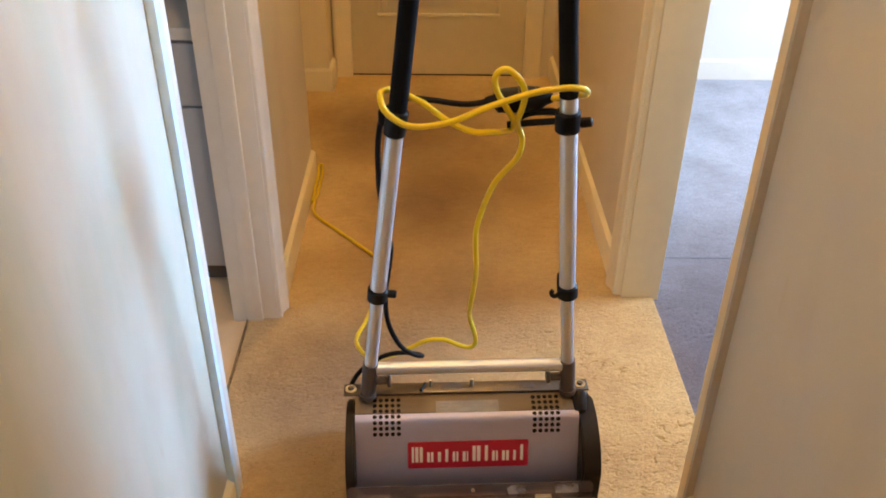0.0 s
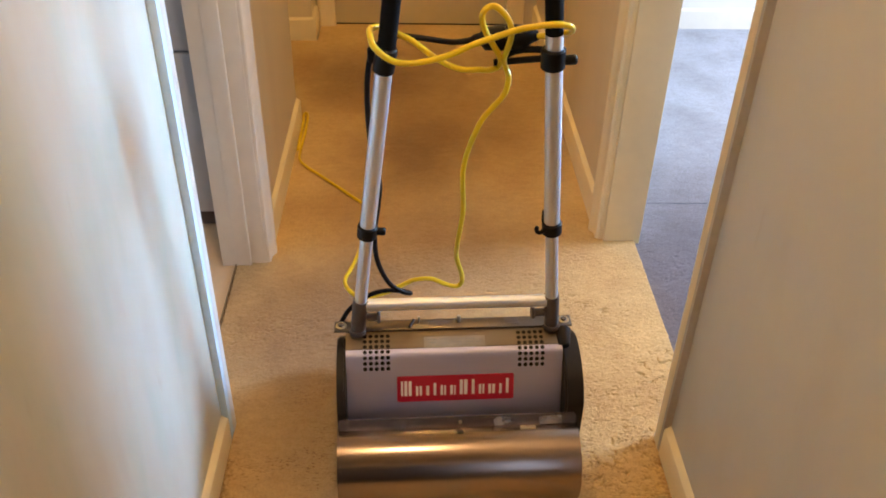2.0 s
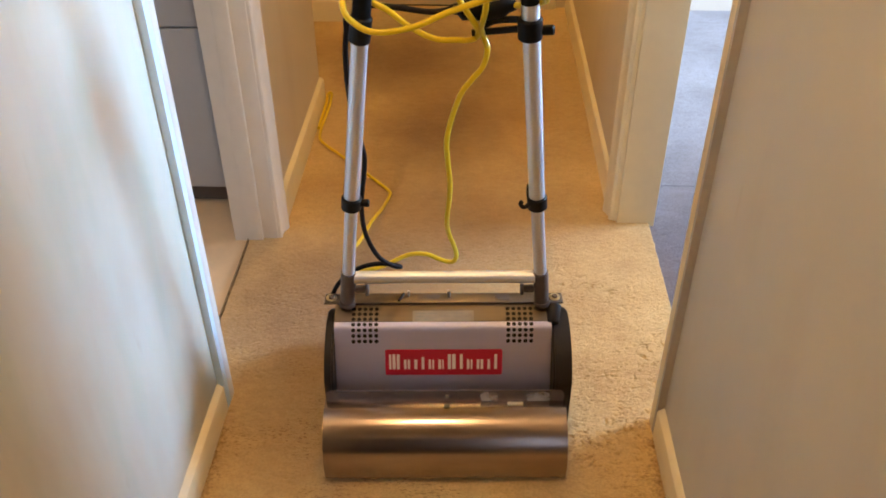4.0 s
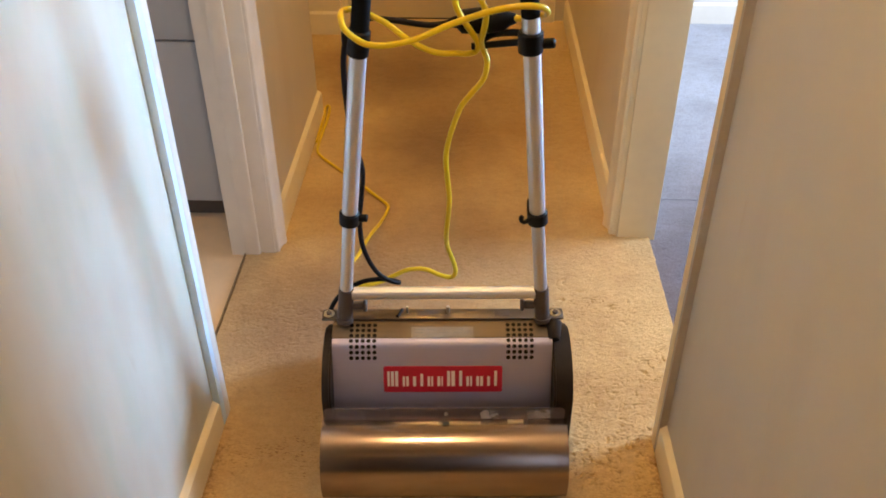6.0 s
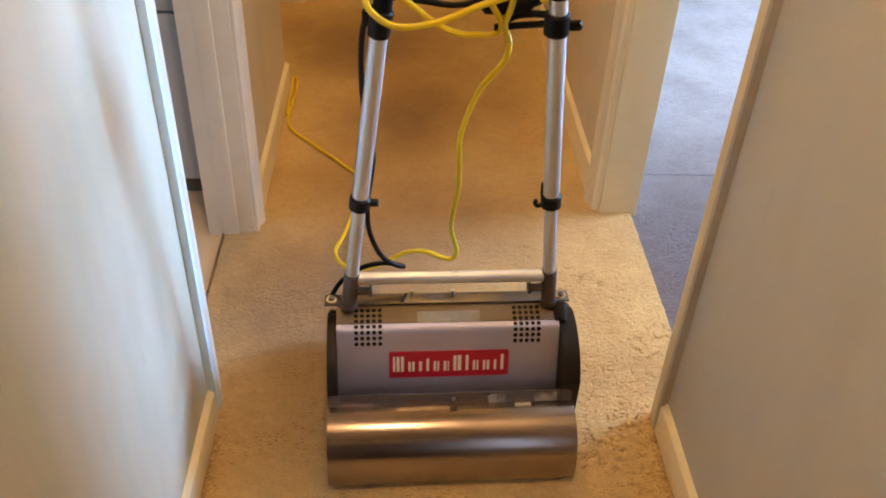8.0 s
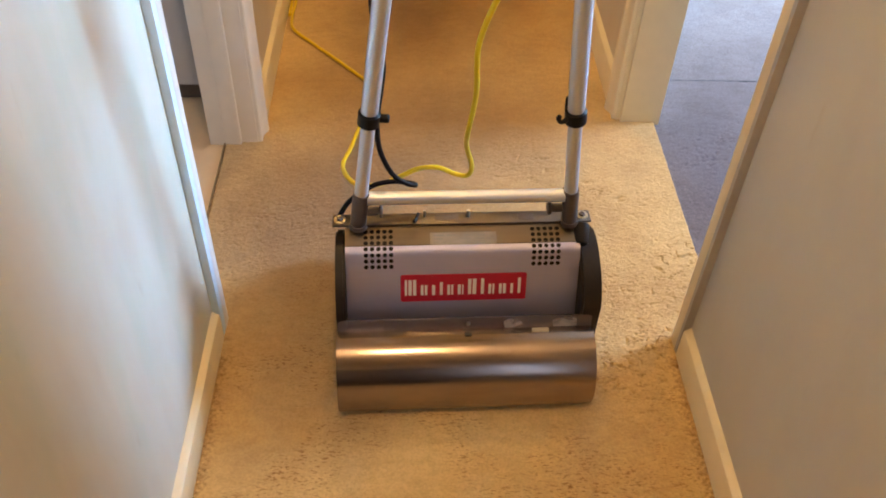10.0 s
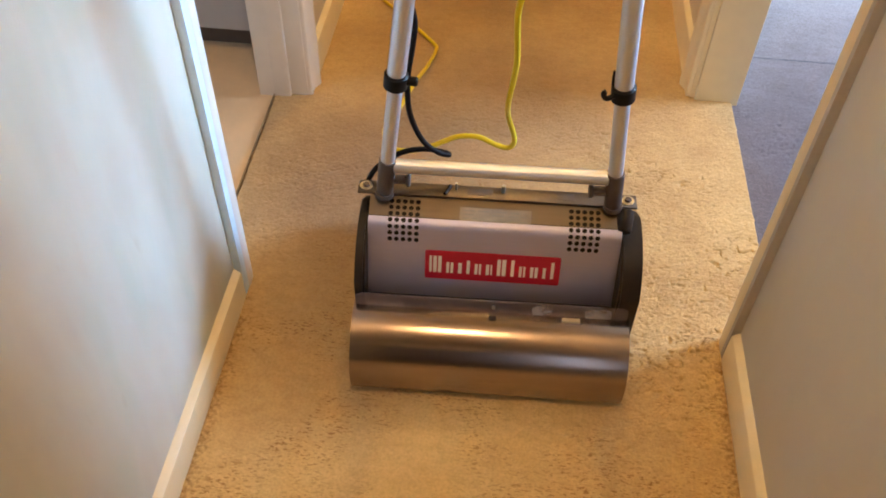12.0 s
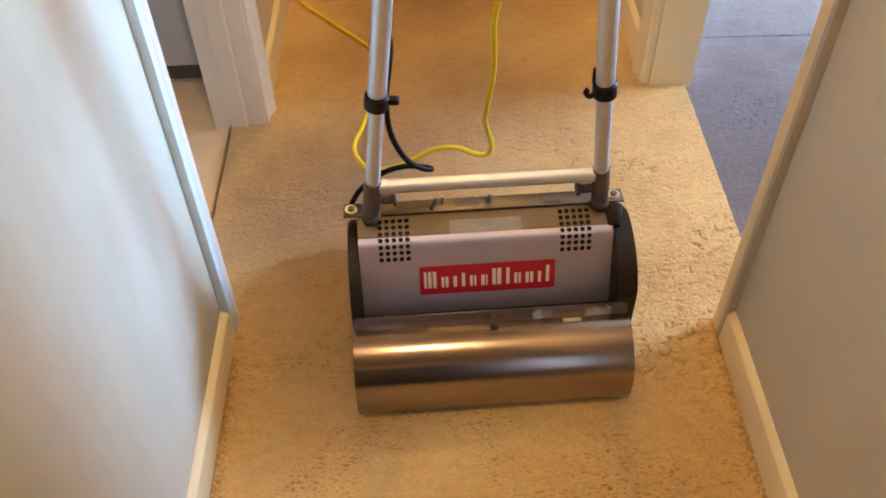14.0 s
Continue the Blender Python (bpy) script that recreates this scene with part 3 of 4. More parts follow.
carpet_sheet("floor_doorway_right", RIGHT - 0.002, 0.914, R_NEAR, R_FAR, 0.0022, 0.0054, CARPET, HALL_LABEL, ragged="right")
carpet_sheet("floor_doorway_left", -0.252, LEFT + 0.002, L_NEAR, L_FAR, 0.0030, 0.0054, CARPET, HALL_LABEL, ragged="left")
carpet_sheet("floor_bedroom", 0.895, 3.45, 0.80, 4.035, 0.012, 0.005, ROOM_CARPET, "blue-grey bedroom carpet in cool daylight", z=-0.0125)
carpet_sheet("floor_bedroom_near", 0.895, 1.70, 1.40, 2.508, 0.0042, 0.005, ROOM_CARPET, "blue-grey bedroom carpet with scuffed tufts at the doorway", z=-0.0095)
structure(block("carpet_seam", 0.93, 1.70, 2.5085, 2.5135, -0.03, -0.0105, SEAM), "dark seam between two lengths of bedroom carpet", "carpet seam")
carpet_sheet("floor_study", RIGHT - 0.002, 2.60, -1.60, 0.70, 0.03, 0.005, ROOM_CARPET, "grey carpet of the room behind the second doorway", z=-0.010)
structure(block("floor_bathroom", -1.60, -0.236, 0.40, 2.80, -0.05, -0.012, TILE), "smooth beige bathroom floor tile", "floor")
structure(block("floor_base", -1.70, 3.60, -2.40, 4.20, -0.12, -0.055, GAP), "subfloor under the carpet", "floor")


# thin strip added in place of the shadow along the carpet's edge
structure(block("edge_shade_bathroom", -0.2570, -0.2530, L_NEAR, L_FAR, -0.05, -0.0045, CARPET_EDGE_SHADE), "thin brown strip for the shade at the carpet's edge by the tile", "threshold")


# ---- bathroom vanity ----
def vanity_cabinet(x0, x1, y0, y1):
    root = tagged(new("vanity_cabinet"), "grey bathroom vanity cabinet with drawers and a pale top", "cabinet")
    root.location = (x0, y0, -0.012)
    w, d = x1 - x0, y1 - y0
    block("body", 0, w, 0.002, d, 0.085, 0.765, VANITY, root, bevel=0.002)
    block("toe_kick", 0.0, w, 0.06, d, 0.0, 0.083, KICK, root, "dark recessed toe kick")
    block("countertop", -0.0, w, -0.022, d, 0.767, 0.80, VANITY_TOP, root, "pale countertop", bevel=0.004)
    for a, b in ((0.092, 0.583), (0.590, 0.757)):
        for c, e in ((0.006, w / 2 - 0.003), (w / 2 + 0.003, w - 0.006)):
            block("drawer_front", c, e, -0.016, 0.001, a, b, VANITY, root, bevel=0.003)
    return root


vanity_cabinet(-1.05, LEFT_BACK - 0.008, 2.335, 2.79)


# ---- ceiling lamp ----
def ceiling_light(x, y, glass):
    root = tagged(new("ceiling_light"), "round warm glowing ceiling lamp in the hall, out of view", "ceiling light")
    root.location = (x, y, TOP)
    # wide plate and ring are added, out of view, to block light upwards
    rod("mounting_plate", (0, 0, -0.03), (0, 0, 0.001), 0.15, ZINC, root, sides=40)
    v, f = sweep([Vector((0, 0, -0.031)), Vector((0, 0, -0.034)), Vector((0, 0, -0.072)), Vector((0, 0, -0.075))], [0.142, 0.150, 0.150, 0.146], 40, caps=False)
    finish("shield_ring", v, f, CEILING, root, "unseen ring that keeps lamplight off the ceiling", 40)
    prof = [(0.032, -0.031), (0.048, -0.045), (0.054, -0.068), (0.048, -0.092), (0.031, -0.109), (0.0, -0.115)]
    n = 40
    verts = [(r * math.cos(2 * math.pi * k / n), r * math.sin(2 * math.pi * k / n), z) for r, z in prof[:-1] for k in range(n)] + [(0, 0, prof[-1][1])]
    faces = [(j * n + k, j * n + (k + 1) % n, (j + 1) * n + (k + 1) % n, (j + 1) * n + k) for j in range(len(prof) - 2) for k in range(n)]
    faces += [((len(prof) - 2) * n + k, (len(prof) - 2) * n + (k + 1) % n, len(verts) - 1) for k in range(n)]
    finish("glass_shade", verts, faces, glass, root, "glowing glass shade", 60)


ceiling_light(0.285, 0.77, glow)
# unseen second lamp, added to brighten the far hall
ceiling_light(0.285, 3.10, far_glow)


# ---- the carpet-cleaning machine ----
BOTTOM = (-0.054, 0.139)   # lower edge of the front panel, depth and height
LOW, HIGH = 0.147, 0.053


def bend_profile():
    """Points up the front panel: steep below, nearly flat above, with a rolled bend between."""
    pts, v, z, n = [], 0.0, 0.0, 400
    for k in range(n + 1):
        s = (LOW + HIGH) * k / n
        e = min(1.0, max(0.0, (s - LOW + 0.007) / 0.014))
        w = radians(73.0 - 54.5 * e)
        pts.append((v, z))
        v, z = v + math.cos(w) * (LOW + HIGH) / n, z + math.sin(w) * (LOW + HIGH) / n
    return [(BOTTOM[0] + p, BOTTOM[1] + q) for p, q in pts]


PANEL = bend_profile()


def front(s):
    """Depth and height on the front panel, s metres up from its lower edge."""
    k = min(len(PANEL) - 1, max(0, round(s / (LOW + HIGH) * (len(PANEL) - 1))))
    return PANEL[k]


def perforated_panel(half, parent):
    """The bent steel front with two blocks of 5 x 7 round vent holes through it."""
    cw, rows_low, rows_high = 0.0118, 0.0125, 0.0122
    vents = [-0.164, 0.154]
    us = [-half]
    for c in vents:
        us += [c + cw * (k - 2.5) for k in range(6)]
    us.append(half - 0.007)
    ss = [0.0] + [LOW - rows_low * k for k in (3, 2, 1)] + [LOW] + [LOW + rows_high * k for k in (1, 2, 3, 4)] + [LOW + HIGH]
    verts, faces, index = [], [], {}

    def vert(u, s, lift=0.0):
        key = (round(u, 5), round(s, 5))
        if key not in index:
            v, z = front(s)
            index[key] = len(verts)
            verts.append((u, v, z))
        return index[key]

    for i in range(len(us) - 1):
        for j in range(len(ss) - 1):
            u0, u1, s0, s1 = us[i], us[i + 1], ss[j], ss[j + 1]
            holed = (1 <= i <= 5 or 7 <= i <= 11) and 1 <= j <= 7
            um, sm = (u0 + u1) / 2, (s0 + s1) / 2
            if holed:
                outer = [(u1, sm), (u1, s1), (um, s1), (u0, s1), (u0, sm), (u0, s0), (um, s0), (u1, s0)]
                ring = [vert(*p) for p in outer]
                hole = []
                for k in range(8):
                    w = math.pi * k / 4
                    hole.append(vert(um + 0.0045 * math.cos(w), sm + 0.0045 * math.sin(w)))
                faces += [(ring[k], ring[(k + 1) % 8], hole[(k + 1) % 8], hole[k]) for k in range(8)]
            else:
                tops = [s0, sm, s1] if 1 <= j <= 7 else [s0, s1]
                mid = [um] if (1 <= i <= 5 or 7 <= i <= 11) else []
                for a, b in zip(tops, tops[1:]):
                    loop = [(u0, a)] + [(m, a) for m in mid] + [(u1, a), (u1, b)] + [(m, b) for m in mid] + [(u0, b)]
                    faces.append(tuple(vert(*p) for p in loop))
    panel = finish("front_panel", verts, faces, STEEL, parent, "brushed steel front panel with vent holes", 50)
    # upper faces take the darker colour in place of a dim reflection
    panel.data.materials.append(STEEL_TOP_SHADE)
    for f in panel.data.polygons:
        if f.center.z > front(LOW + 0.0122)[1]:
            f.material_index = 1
    return panel


def on_panel(name, u0, u1, s0, s1, lift, material, parent, label="", corner=0.0):
    """A thin plate that lies on the front panel."""
    def at(u, s, up):
        v, z = front(s)
        a, b = front(s - 0.001), front(s + 0.001)
        d = Vector((0, b[0] - a[0], b[1] - a[1])).normalized()
        nrm = Vector((0, -d.z, d.y))
        return Vector((u, v, z)) + nrm * up
    ring = []
    if corner:
        for cu, cs, w0 in ((u1 - corner, s1 - corner, 0), (u0 + corner, s1 - corner, 90), (u0 + corner, s0 + corner, 180), (u1 - corner, s0 + corner, 270)):
            for k in range(4):
                w = radians(w0 + 30 * k)
                ring.append((cu + corner * math.cos(w), cs + corner * math.sin(w)))
    else:
        ring = [(u0, s0), (u1, s0), (u1, s1), (u0, s1)]
    n = len(ring)
    verts = [at(u, s, up) for up in (0.0002, lift) for u, s in ring]
    faces = [tuple(range(n)), tuple(range(n, 2 * n))] + [(k, (k + 1) % n, n + (k + 1) % n, n + k) for k in range(n)]
    return finish(name, verts, faces, material, parent, label)


def tray_cover(parent):
    """Rolled steel tray cover: a bent sheet with an upright flange and closed ends."""
    cv, cz, r, half = -0.092, 0.052, 0.095, 0.2475
    prof = [(cv + r * math.cos(radians(w)), cz + r * math.sin(radians(w))) for w in range(84, 206, 5)]
    outer = [(p, q) for p, q in prof]
    inner = [(cv + (p - cv) * 0.982, cz + (q - cz) * 0.982) for p, q in outer][::-1]
    cover = extrude("tray_cover", outer + inner, "x", -half, half, STEEL_COVER, parent, "rolled shiny steel tray cover", 35)
    for side in (-1, 1):
        ring = [(p, q) for p, q in prof] + [(cv + 0.0, prof[-1][1])]
        ring = [(cv + (p - cv) * 0.985, cz + (q - cz) * 0.985) for p, q in ring]
        extrude("end_plate", ring, "x", side * (half - 0.0030), side * (half - 0.0010), STEEL_COVER, cover)
    guard = [(-0.2440, 0.1440), (0.2440, 0.1440), (0.2440, 0.1660), (0.2420, 0.1730), (0.2360, 0.1780), (-0.2360, 0.1780), (-0.2420, 0.1730), (-0.2440, 0.1660)]
    extrude("guard_strip", guard, "y", -0.0915, -0.0890, ACRYLIC, cover, "clear smoky plastic guard strip")
    rod("guard_screw", (0.004, -0.0915, 0.164), (0.004, -0.0950, 0.164), 0.0035, ZINC, cover, sides=12)
    block("slot", -0.003, 0.010, -0.1085, -0.1000, 0.1430, 0.1482, GAP, cover, "dark slot")
    block("latch_tab", 0.128, 0.160, -0.1035, -0.0950, 0.1455, 0.1500, LATCH, cover, "pale latch tab", 0.001)
    block("tape_patch", -0.158, -0.110, -0.0922, -0.0916, 0.148, 0.176, ACRYLIC, cover, "clear tape patch")
    # two pale patches paint sky-coloured reflections onto the guard strip
    for u0, u1 in ((0.072, 0.110), (0.166, 0.216)):
        ring = [(u0 + 0.004, 0.1485), (u1 - 0.002, 0.1490), (u1, 0.1560), (u1 - 0.003, 0.1700), (u1 - 0.012, 0.1740), (u0 + 0.008, 0.1730), (u0, 0.1650)]
        extrude("scuff_sheen", ring, "y", -0.0924, -0.0917, PALE_SHEEN, cover, "pale patch standing for a sky-coloured reflection")
    return cover


def machine():
    root = tagged(new("carpet_machine"), "steel counter-rotating brush carpet machine with an upright tube handle", "carpet cleaner")
    root.matrix_basis = pose(0.338, 1.5, 0, 0, 0, 2.2)
    # body
    body_prof = [(-0.046, 0.030), (-0.046, 0.136), (-0.006, 0.262), (0.040, 0.286), (0.070, 0.288), (0.115, 0.225), (0.165, 0.130), (0.165, 0.030)]
    extrude("body", body_prof, "x", -0.2255, 0.2185, GAP, root, "dark inner housing")
    perforated_panel(0.2265, root)
    rear = [(0.073, 0.294), (0.119, 0.229), (0.170, 0.132), (0.167, 0.131), (0.116, 0.2265), (0.071, 0.2905)]
    extrude("rear_panel", rear, "x", -0.2265, 0.2265, STEEL, root)
    # ledge on top, with end tabs and bolts
    block("top_ledge", -0.250, 0.246, 0.0395, 0.071, 0.2985, 0.3030, STEEL_LEDGE, root, "dark steel top ledge", 0.001)
    for u in (-0.236, 0.230):
        bolt = rod("bolt", (u, 0.056, 0.3030), (u, 0.056, 0.3085), 0.0062, CAST, root, "dark hexagon bolt", 6, chamfer=0.001)
        rod("washer", (u, 0.056, 0.3031), (u, 0.056, 0.3043), 0.0115, ZINC, bolt, "zinc washer", sides=20)
    for u, w in ((-0.075, 0.004), (0.009, 0.006)):
        rod("stud", (u, 0.060, 0.3030), (u, 0.060, 0.318), w * 0.6, ZINC, root, sides=10)
    for u, w in ((-0.055, 0.045), (0.105, 0.03)):
        block("ledge_slot", u, u + w, 0.047, 0.064, 0.3031, 0.3040, CAST, root, "dark slot plate", 0.0003)
    # side housings
    outline = [(-0.086, 0.060), (-0.0872, 0.100), (-0.0874, 0.150), (-0.0870, 0.180), (-0.0850, 0.198), (-0.060, 0.234), (-0.020, 0.260), (0.030, 0.272), (0.070, 0.262), (0.115, 0.220), (0.155, 0.165), (0.182, 0.110), (0.180, 0.060), (0.150, 0.022), (-0.070, 0.022)]
    ring = smooth_path([(0, p, q) for p, q in outline] + [(0, *outline[0])], 3)[:-1]
    ring = [(q.y, q.z) for q in ring]
    for a, b in ((-0.2460, -0.2275), (0.2205, 0.2590)):
        bm = bmesh.new()
        lo = [bm.verts.new((a, p, q)) for p, q in ring]
        hi = [bm.verts.new((b, p, q)) for p, q in ring]
        n = len(ring)
        rim = [bm.faces.new((lo[k], lo[(k + 1) % n], hi[(k + 1) % n], hi[k])) for k in range(n)]
        ends = [bm.faces.new(lo), bm.faces.new(hi)]
        bmesh.ops.recalc_face_normals(bm, faces=bm.faces)
        bmesh.ops.bevel(bm, geom=[e for f in ends for e in f.edges], offset=0.004, segments=2, affect="EDGES")
        part("side_housing", bm, BROWN_BLACK, root, "dark plastic side housing", 35)
    # a corner bracket of the handle at the drive side
    rod("corner_boss", (0.226, 0.036, 0.2965), (0.223, 0.000, 0.2790), 0.0165, BROWN_BLACK, root, "dark tapered corner bracket", 20, radius_end=0.0125, chamfer=0.002)
    rod("ledge_catch", (-0.095, 0.044, 0.3050), (-0.086, 0.067, 0.3050), 0.0032, BLACK, root, "black catch", 10)
    # brushes, hidden under the trays
    for v in (-0.050, 0.165 - 0.045):
        rod("brush", (-0.222, v, 0.044), (0.222, v, 0.044), 0.047, BRUSH, root, "dark bristle brush roller", 24)
    tray_cover(root)
    rear_prof = [(0.192 - (p + 0.092) - 0.0, q) for p, q in [(-0.092 + 0.090 * math.cos(radians(w)), 0.052 + 0.090 * math.sin(radians(w))) for w in range(90, 190, 10)]]
    rear_prof = rear_prof + [(0.190, 0.04), (0.190, 0.13)]
    extrude("rear_tray", rear_prof, "x", -0.2275, 0.2275, STEEL_COVER, root, smooth=35)
    # badge with its wordmark as plain strokes
    badge = on_panel("badge", -0.1235, 0.1190, 0.0390, 0.0975, 0.0012, RED, root, "red badge with a white wordmark", 0.004)
    bars = [(0.034, (0.0045, 0.0062, 0.0062)), (0.022, (0.0050, 0.0050)), (0.022, (0.0062,)), (0.028, (0.0056,)), (0.022, (0.0052, 0.0036)), (0.022, (0.0058, 0.0026)),
            (0.034, (0.0062, 0.0072)), (0.034, (0.0058,)), (0.022, (0.0052, 0.0036)), (0.022, (0.0055, 0.0055)), (0.022, (0.0052,)), (0.034, (0.0056,))]
    gap = (0.2300 - sum(sum(w) for _, w in bars)) / (sum(len(w) for _, w in bars) * 0.45 + 13.0)
    u = -0.1155
    for h, widths in bars:
        for w in widths:
            on_panel("stroke", u, u + w, 0.0525, 0.0525 + h, 0.0016, WHITE, badge, corner=0.0011)
            u += w + gap * 0.45
        u += gap * 1.12
    on_panel("sheet_seam", -0.2262, 0.2192, LOW + 0.0118, LOW + 0.0130, 0.0006, GAP, root, "dark seam between the two sheets")
    # rating label with illegible print
    label = on_panel("rating_label", -0.066, 0.060, LOW + 0.012, LOW + 0.038, 0.0008, LABEL, root, "pale rating label with small print")
    rng = random.Random(4)
    for row in range(3):
        a = -0.060
        while a < 0.048:
            w = rng.uniform(0.006, 0.022)
            if rng.random() < 0.7:
                on_panel("print_bar", a, min(0.055, a + w), LOW + 0.0155 + row * 0.0075, LOW + 0.0178 + row * 0.0075, 0.0011, INK, label)
            a += w + rng.uniform(0.003, 0.012)
    handle(root)
    return root


def tube(side, z):
    """The handle tube's axis at a height."""
    lean = 0.005 * min(1.0, max(0.0, (z - 0.86) / 0.1))
    return Vector((side * (0.174 - (z - 0.566) * 0.105) + lean, 0.030 - (z - 0.38) * 0.075 if z < 0.566 else 0.016 - (z - 0.566) * 0.058, z))


def handle(root):
    for side in (-1, 1):
        t = lambda z: tube(side, z)
        v, f = sweep([t(0.312), t(0.315), t(0.338), t(0.380), t(0.392)], [0.0138, 0.0150, 0.0150, 0.0156, 0.0150], 24)
        socket = finish("tube_socket", v, f, CAST, root, "grey cast tube socket", 40)
        rod("collar_ring", t(0.3035), t(0.314), 0.0170, CAST, socket)
        inner = -side
        p = t(0.345)
        rod("clamp_knob", p + Vector((inner * 0.014, 0, 0)), p + Vector((inner * 0.036, 0, 0)), 0.0085, CAST, socket, chamfer=0.002)
        rod("clamp_head", p + Vector((inner * 0.036, 0, 0)), p + Vector((inner * 0.043, 0, 0)), 0.0135, CAST, socket, chamfer=0.002)
        rod("lower_tube", t(0.386), t(0.575), 0.0125, ALUMINIUM, root, "silver aluminium tube", 28)
        rod("upper_tube", t(0.562), t(0.962 if side > 0 else 0.905), 0.0148, ALUMINIUM, root, "silver aluminium tube", 28)
        clamp = rod("tube_clamp", t(0.553), t(0.581), 0.0190, BLACK, root, "black plastic tube clamp", 28, chamfer=0.003)
        q = t(0.567)
        if side < 0:
            rod("clamp_screw", q + Vector((0.016, 0, 0)), q + Vector((0.034, -0.002, 0)), 0.0075, BLACK, clamp, chamfer=0.002)
        else:
            hook = smooth_path([q + Vector((-0.014, -0.008, 0.002)), q + Vector((-0.023, -0.012, -0.003)), q + Vector((-0.029, -0.012, -0.002)), q + Vector((-0.032, -0.012, 0.005)), q + Vector((-0.029, -0.012, 0.009))], 4)
            vv, ff = sweep(hook, 0.0042, 8)
            finish("clamp_hook", vv, ff, BLACK, clamp, "", 50)
            vv, ff = sweep(smooth_path([q + Vector((-0.016, 0.004, 0.010)), q + Vector((-0.018, 0.004, 0.024)), q + Vector((-0.019, 0.004, 0.036))], 4), [0.0040 - 0.00025 * k for k in range(9)], 8)
            finish("clamp_lever", vv, ff, BLACK, clamp, "", 50)
        # grips: black sleeves up to the crossbar
        low = 0.930 if side < 0 else 0.956
        rod("grip_sleeve", t(low), t(1.235), 0.0150, FOAM, root, "black foam grip sleeve", 28, chamfer=0.003)
    rod("cross_bar", tube(-1, 0.378) + Vector((0.012, 0, 0)), tube(1, 0.378) + Vector((-0.012, 0, 0)), 0.0128, ALUMINIUM, root, "silver aluminium cross bar", 28)
    rod("top_bar", tube(-1, 1.235) + Vector((-0.012, 0, 0.010)), tube(1, 1.235) + Vector((0.012, 0, 0.010)), 0.0160, FOAM, root, "black foam top grip", 28, chamfer=0.003)
    rod("grip_collar", tube(-1, 0.893), tube(-1, 0.938), 0.0182, BLACK, root, "black plastic grip collar", 28, chamfer=0.003)
    # left sleeve bracket
    a = tube(-1, 0.925)
    block("sleeve_bracket", a.x - 0.030, a.x - 0.012, a.y + 0.006, a.y + 0.020, 0.905, 0.932, BLACK, root, "black cable bracket", 0.004)
    # right collar with the cable hook
    collar = rod("handle_collar", tube(1, 0.897), tube(1, 0.934), 0.0205, BLACK, root, "black plastic collar with a cable hook", 28, chamfer=0.003)
    b = tube(1, 0.912)
    rod("collar_knob", b + Vector((0.018, 0, 0.0)), b + Vector((0.040, -0.002, 0.002)), 0.0085, BLACK, collar, chamfer=0.003)
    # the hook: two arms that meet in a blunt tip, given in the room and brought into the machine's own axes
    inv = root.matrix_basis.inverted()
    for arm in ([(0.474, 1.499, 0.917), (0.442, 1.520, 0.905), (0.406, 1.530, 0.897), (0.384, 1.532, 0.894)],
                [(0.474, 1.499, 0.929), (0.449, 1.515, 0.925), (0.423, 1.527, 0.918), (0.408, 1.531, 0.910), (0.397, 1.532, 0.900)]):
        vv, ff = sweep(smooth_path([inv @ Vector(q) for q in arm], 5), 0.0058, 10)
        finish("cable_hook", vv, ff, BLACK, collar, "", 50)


machine()


# ---- cables ----
def cable(name, runs, radius, material, label, category):
    pts = [p for run in runs for p in run]
    v, f = sweep(smooth_path(pts, 6), radius, 12)
    return tagged(finish(name, v, f, material, None, "", 60), label, category)


FLOOR_RUN = [(-0.149, 2.83, 0.004), (-0.1495, 2.93, 0.005), (-0.150, 3.03, 0.005), (-0.154, 3.085, 0.006), (-0.148, 3.105, 0.006), (-0.139, 3.085, 0.006), (-0.135, 3.00, 0.005), (-0.137, 2.90, 0.005), (-0.139, 2.82, 0.005), (-0.127, 2.742, 0.005), (-0.05, 2.648, 0.005), (0.016, 2.572, 0.005), (0.092, 2.482, 0.005),
             (0.130, 2.432, 0.006), (0.136, 2.400, 0.008), (0.124, 2.310, 0.022), (0.105, 2.19, 0.055), (0.088, 2.05, 0.085), (0.078, 1.93, 0.135), (0.088, 1.82, 0.195), (0.115, 1.735, 0.235)]
RISE = [(0.148, 1.695, 0.262), (0.190, 1.690, 0.278), (0.222, 1.695, 0.293), (0.253, 1.697, 0.308), (0.290, 1.697, 0.310), (0.322, 1.695, 0.297), (0.345, 1.694, 0.292), (0.356, 1.692, 0.304), (0.355, 1.682, 0.335),
        (0.341, 1.655, 0.400), (0.339, 1.620, 0.456), (0.344, 1.600, 0.519), (0.346, 1.583, 0.570), (0.342, 1.562, 0.635), (0.341, 1.550, 0.679), (0.349, 1.540, 0.726), (0.366, 1.530, 0.782), (0.384, 1.528, 0.810), (0.404, 1.526, 0.838)]
HOOK = [(0.410, 1.525, 0.868), (0.404, 1.530, 0.888), (0.399, 1.518, 0.906), (0.401, 1.505, 0.924), (0.405, 1.495, 0.948), (0.405, 1.487, 0.970), (0.395, 1.480, 0.993), (0.379, 1.476, 1.009), (0.367, 1.476, 1.010), (0.357, 1.480, 0.997),
        (0.360, 1.487, 0.974), (0.374, 1.497, 0.946), (0.390, 1.512, 0.916), (0.395, 1.524, 0.898), (0.390, 1.534, 0.884), (0.375, 1.522, 0.885), (0.359, 1.512, 0.890), (0.331, 1.505, 0.893), (0.303, 1.500, 0.905), (0.276, 1.500, 0.922), (0.248, 1.504, 0.942), (0.226, 1.510, 0.951)]
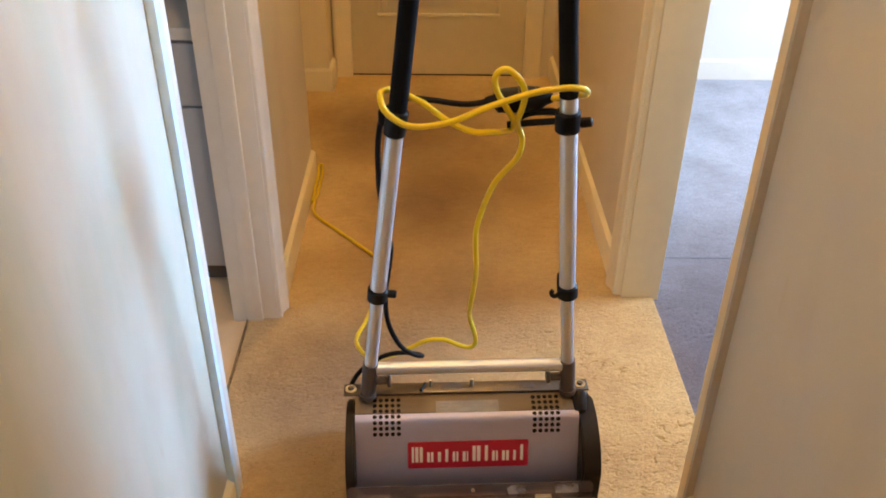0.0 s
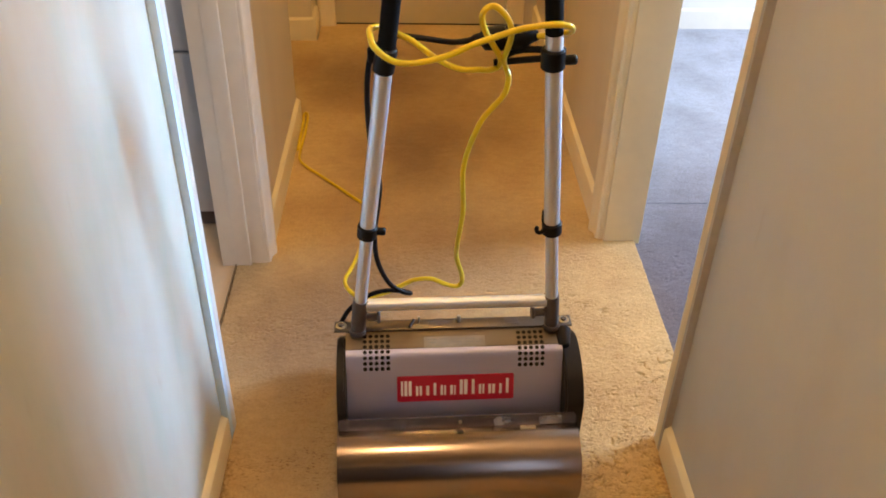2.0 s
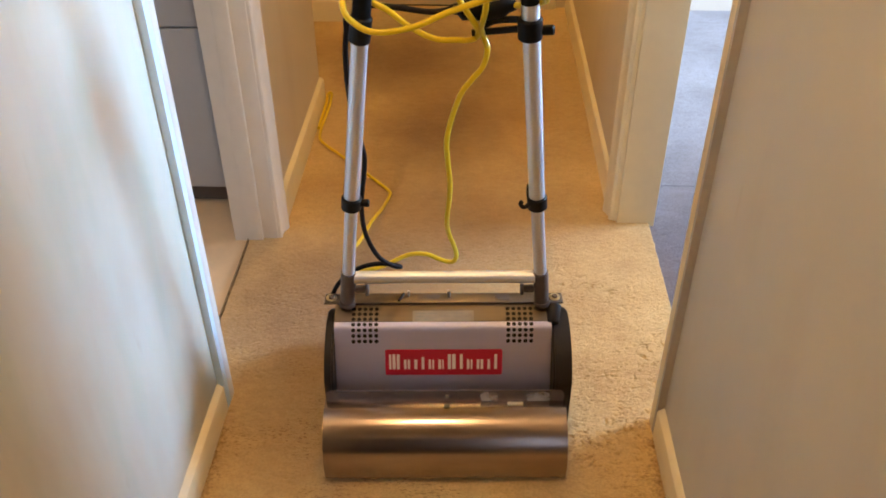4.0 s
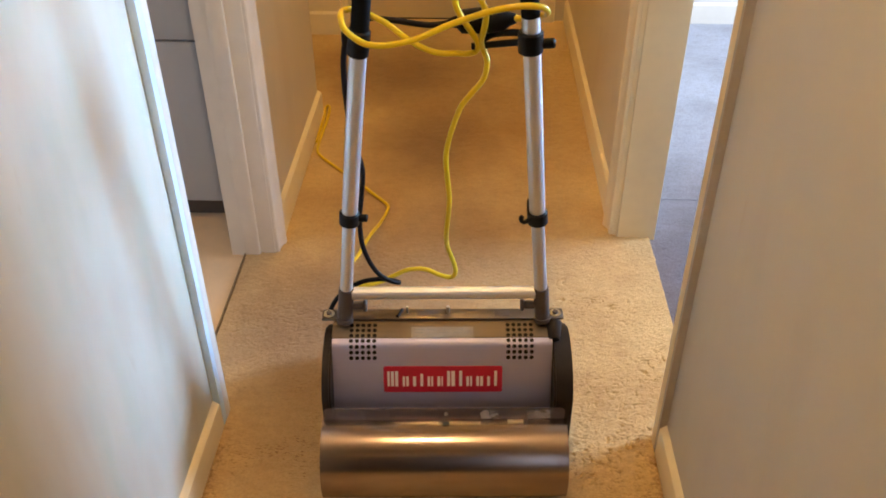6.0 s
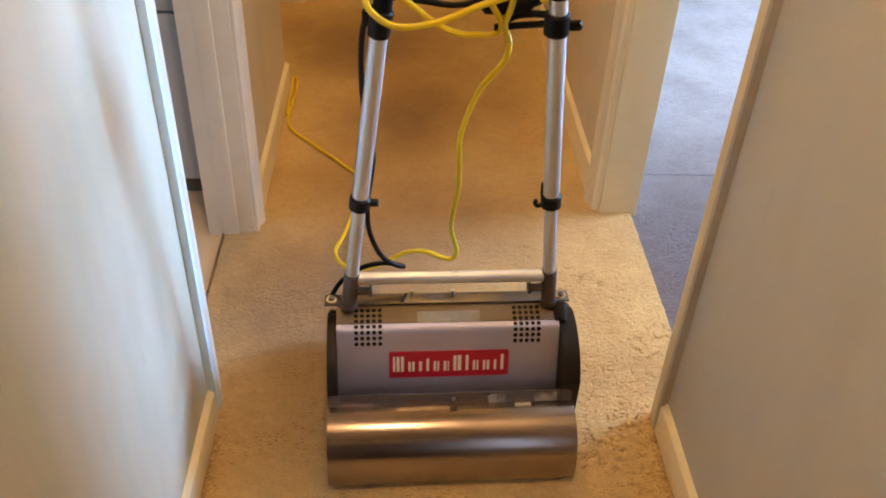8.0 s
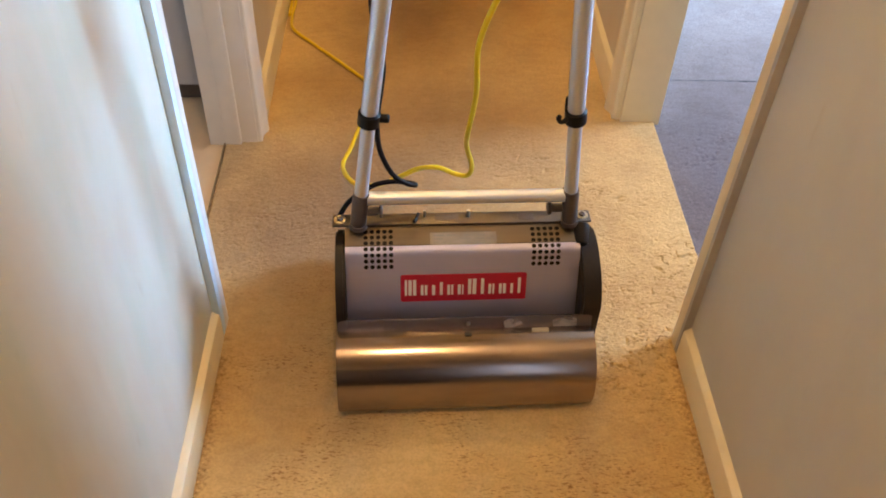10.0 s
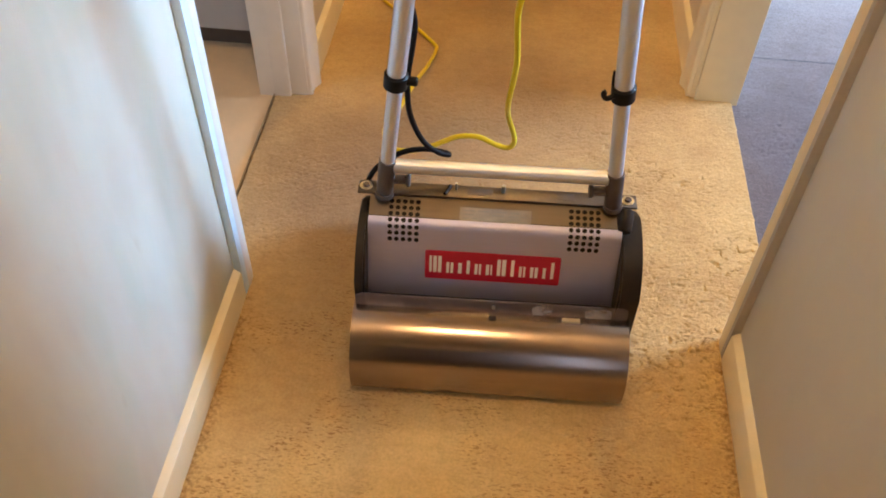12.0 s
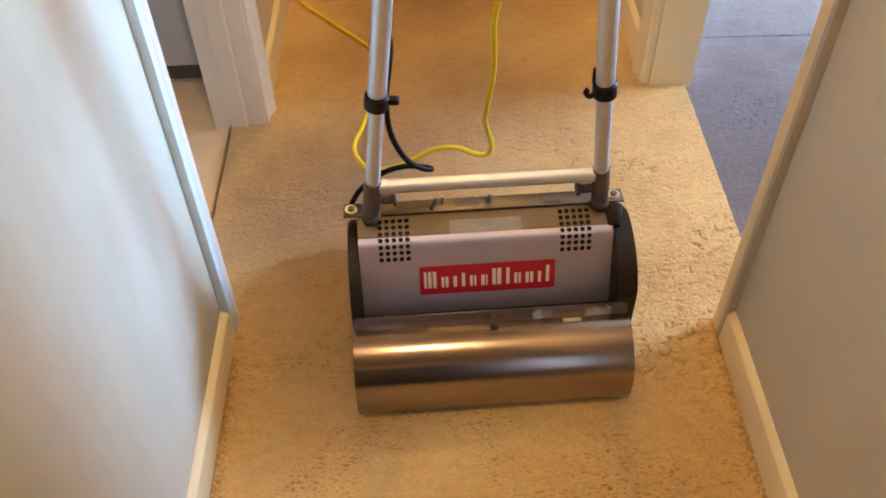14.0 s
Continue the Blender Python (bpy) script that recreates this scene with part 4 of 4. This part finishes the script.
WRAP = [(0.203, 1.512, 0.962), (0.183, 1.490, 0.968), (0.182, 1.462, 0.968), (0.188, 1.449, 0.955), (0.203, 1.446, 0.941), (0.223, 1.447, 0.930), (0.250, 1.449, 0.928), (0.285, 1.451, 0.934), (0.311, 1.452, 0.943), (0.345, 1.452, 0.959), (0.380, 1.452, 0.972),
        (0.413, 1.450, 0.984), (0.447, 1.449, 0.991), (0.473, 1.451, 0.992), (0.494, 1.461, 0.985), (0.500, 1.484, 0.968), (0.487, 1.508, 0.955), (0.466, 1.516, 0.948), (0.448, 1.526, 0.944)]
cable("extension_cable", [FLOOR_RUN, RISE, HOOK, WRAP], 0.0051, YELLOW, "yellow extension cable looped through the handle and trailing on carpet", "cable")
POWER_TOP = [(0.375, 1.536, 0.945), (0.347, 1.533, 0.934), (0.325, 1.530, 0.931), (0.303, 1.528, 0.932), (0.253, 1.520, 0.942), (0.215, 1.520, 0.943), (0.184, 1.516, 0.920), (0.174, 1.514, 0.880), (0.171, 1.522, 0.82), (0.173, 1.534, 0.75), (0.180, 1.547, 0.69)]
POWER_LOW = [(0.187, 1.556, 0.64), (0.183, 1.558, 0.595), (0.175, 1.558, 0.53), (0.178, 1.560, 0.463), (0.199, 1.562, 0.406), (0.225, 1.566, 0.379), (0.243, 1.576, 0.366), (0.236, 1.588, 0.360), (0.200, 1.586, 0.366), (0.160, 1.576, 0.362), (0.120, 1.566, 0.335), (0.100, 1.570, 0.297), (0.095, 1.585, 0.270)]
cable("power_cord", [POWER_TOP, POWER_LOW], 0.0049, RUBBER, "black power cord hanging down behind the handle tube", "cord")


def connector():
    """The joined plug and socket of the two cables."""
    root = tagged(new("cable_connector"), "black rubber plug and socket joining two cables", "plug")
    a, b = Vector((0.347, 1.533, 0.934)), Vector((0.455, 1.527, 0.944))
    d = b - a
    v, f = sweep([a, a + d * 0.12, a + d * 0.18, a + d * 0.5], [0.007, 0.0105, 0.0190, 0.0215], 16)
    finish("socket", v, f, RUBBER, root, "", 40)
    v, f = sweep([a + d * 0.505, a + d * 0.53, a + d * 0.80, a + d * 0.90, b], [0.0215, 0.0220, 0.0190, 0.0115, 0.0075], 16)
    finish("plug", v, f, BLACK, root, "", 40)


connector()
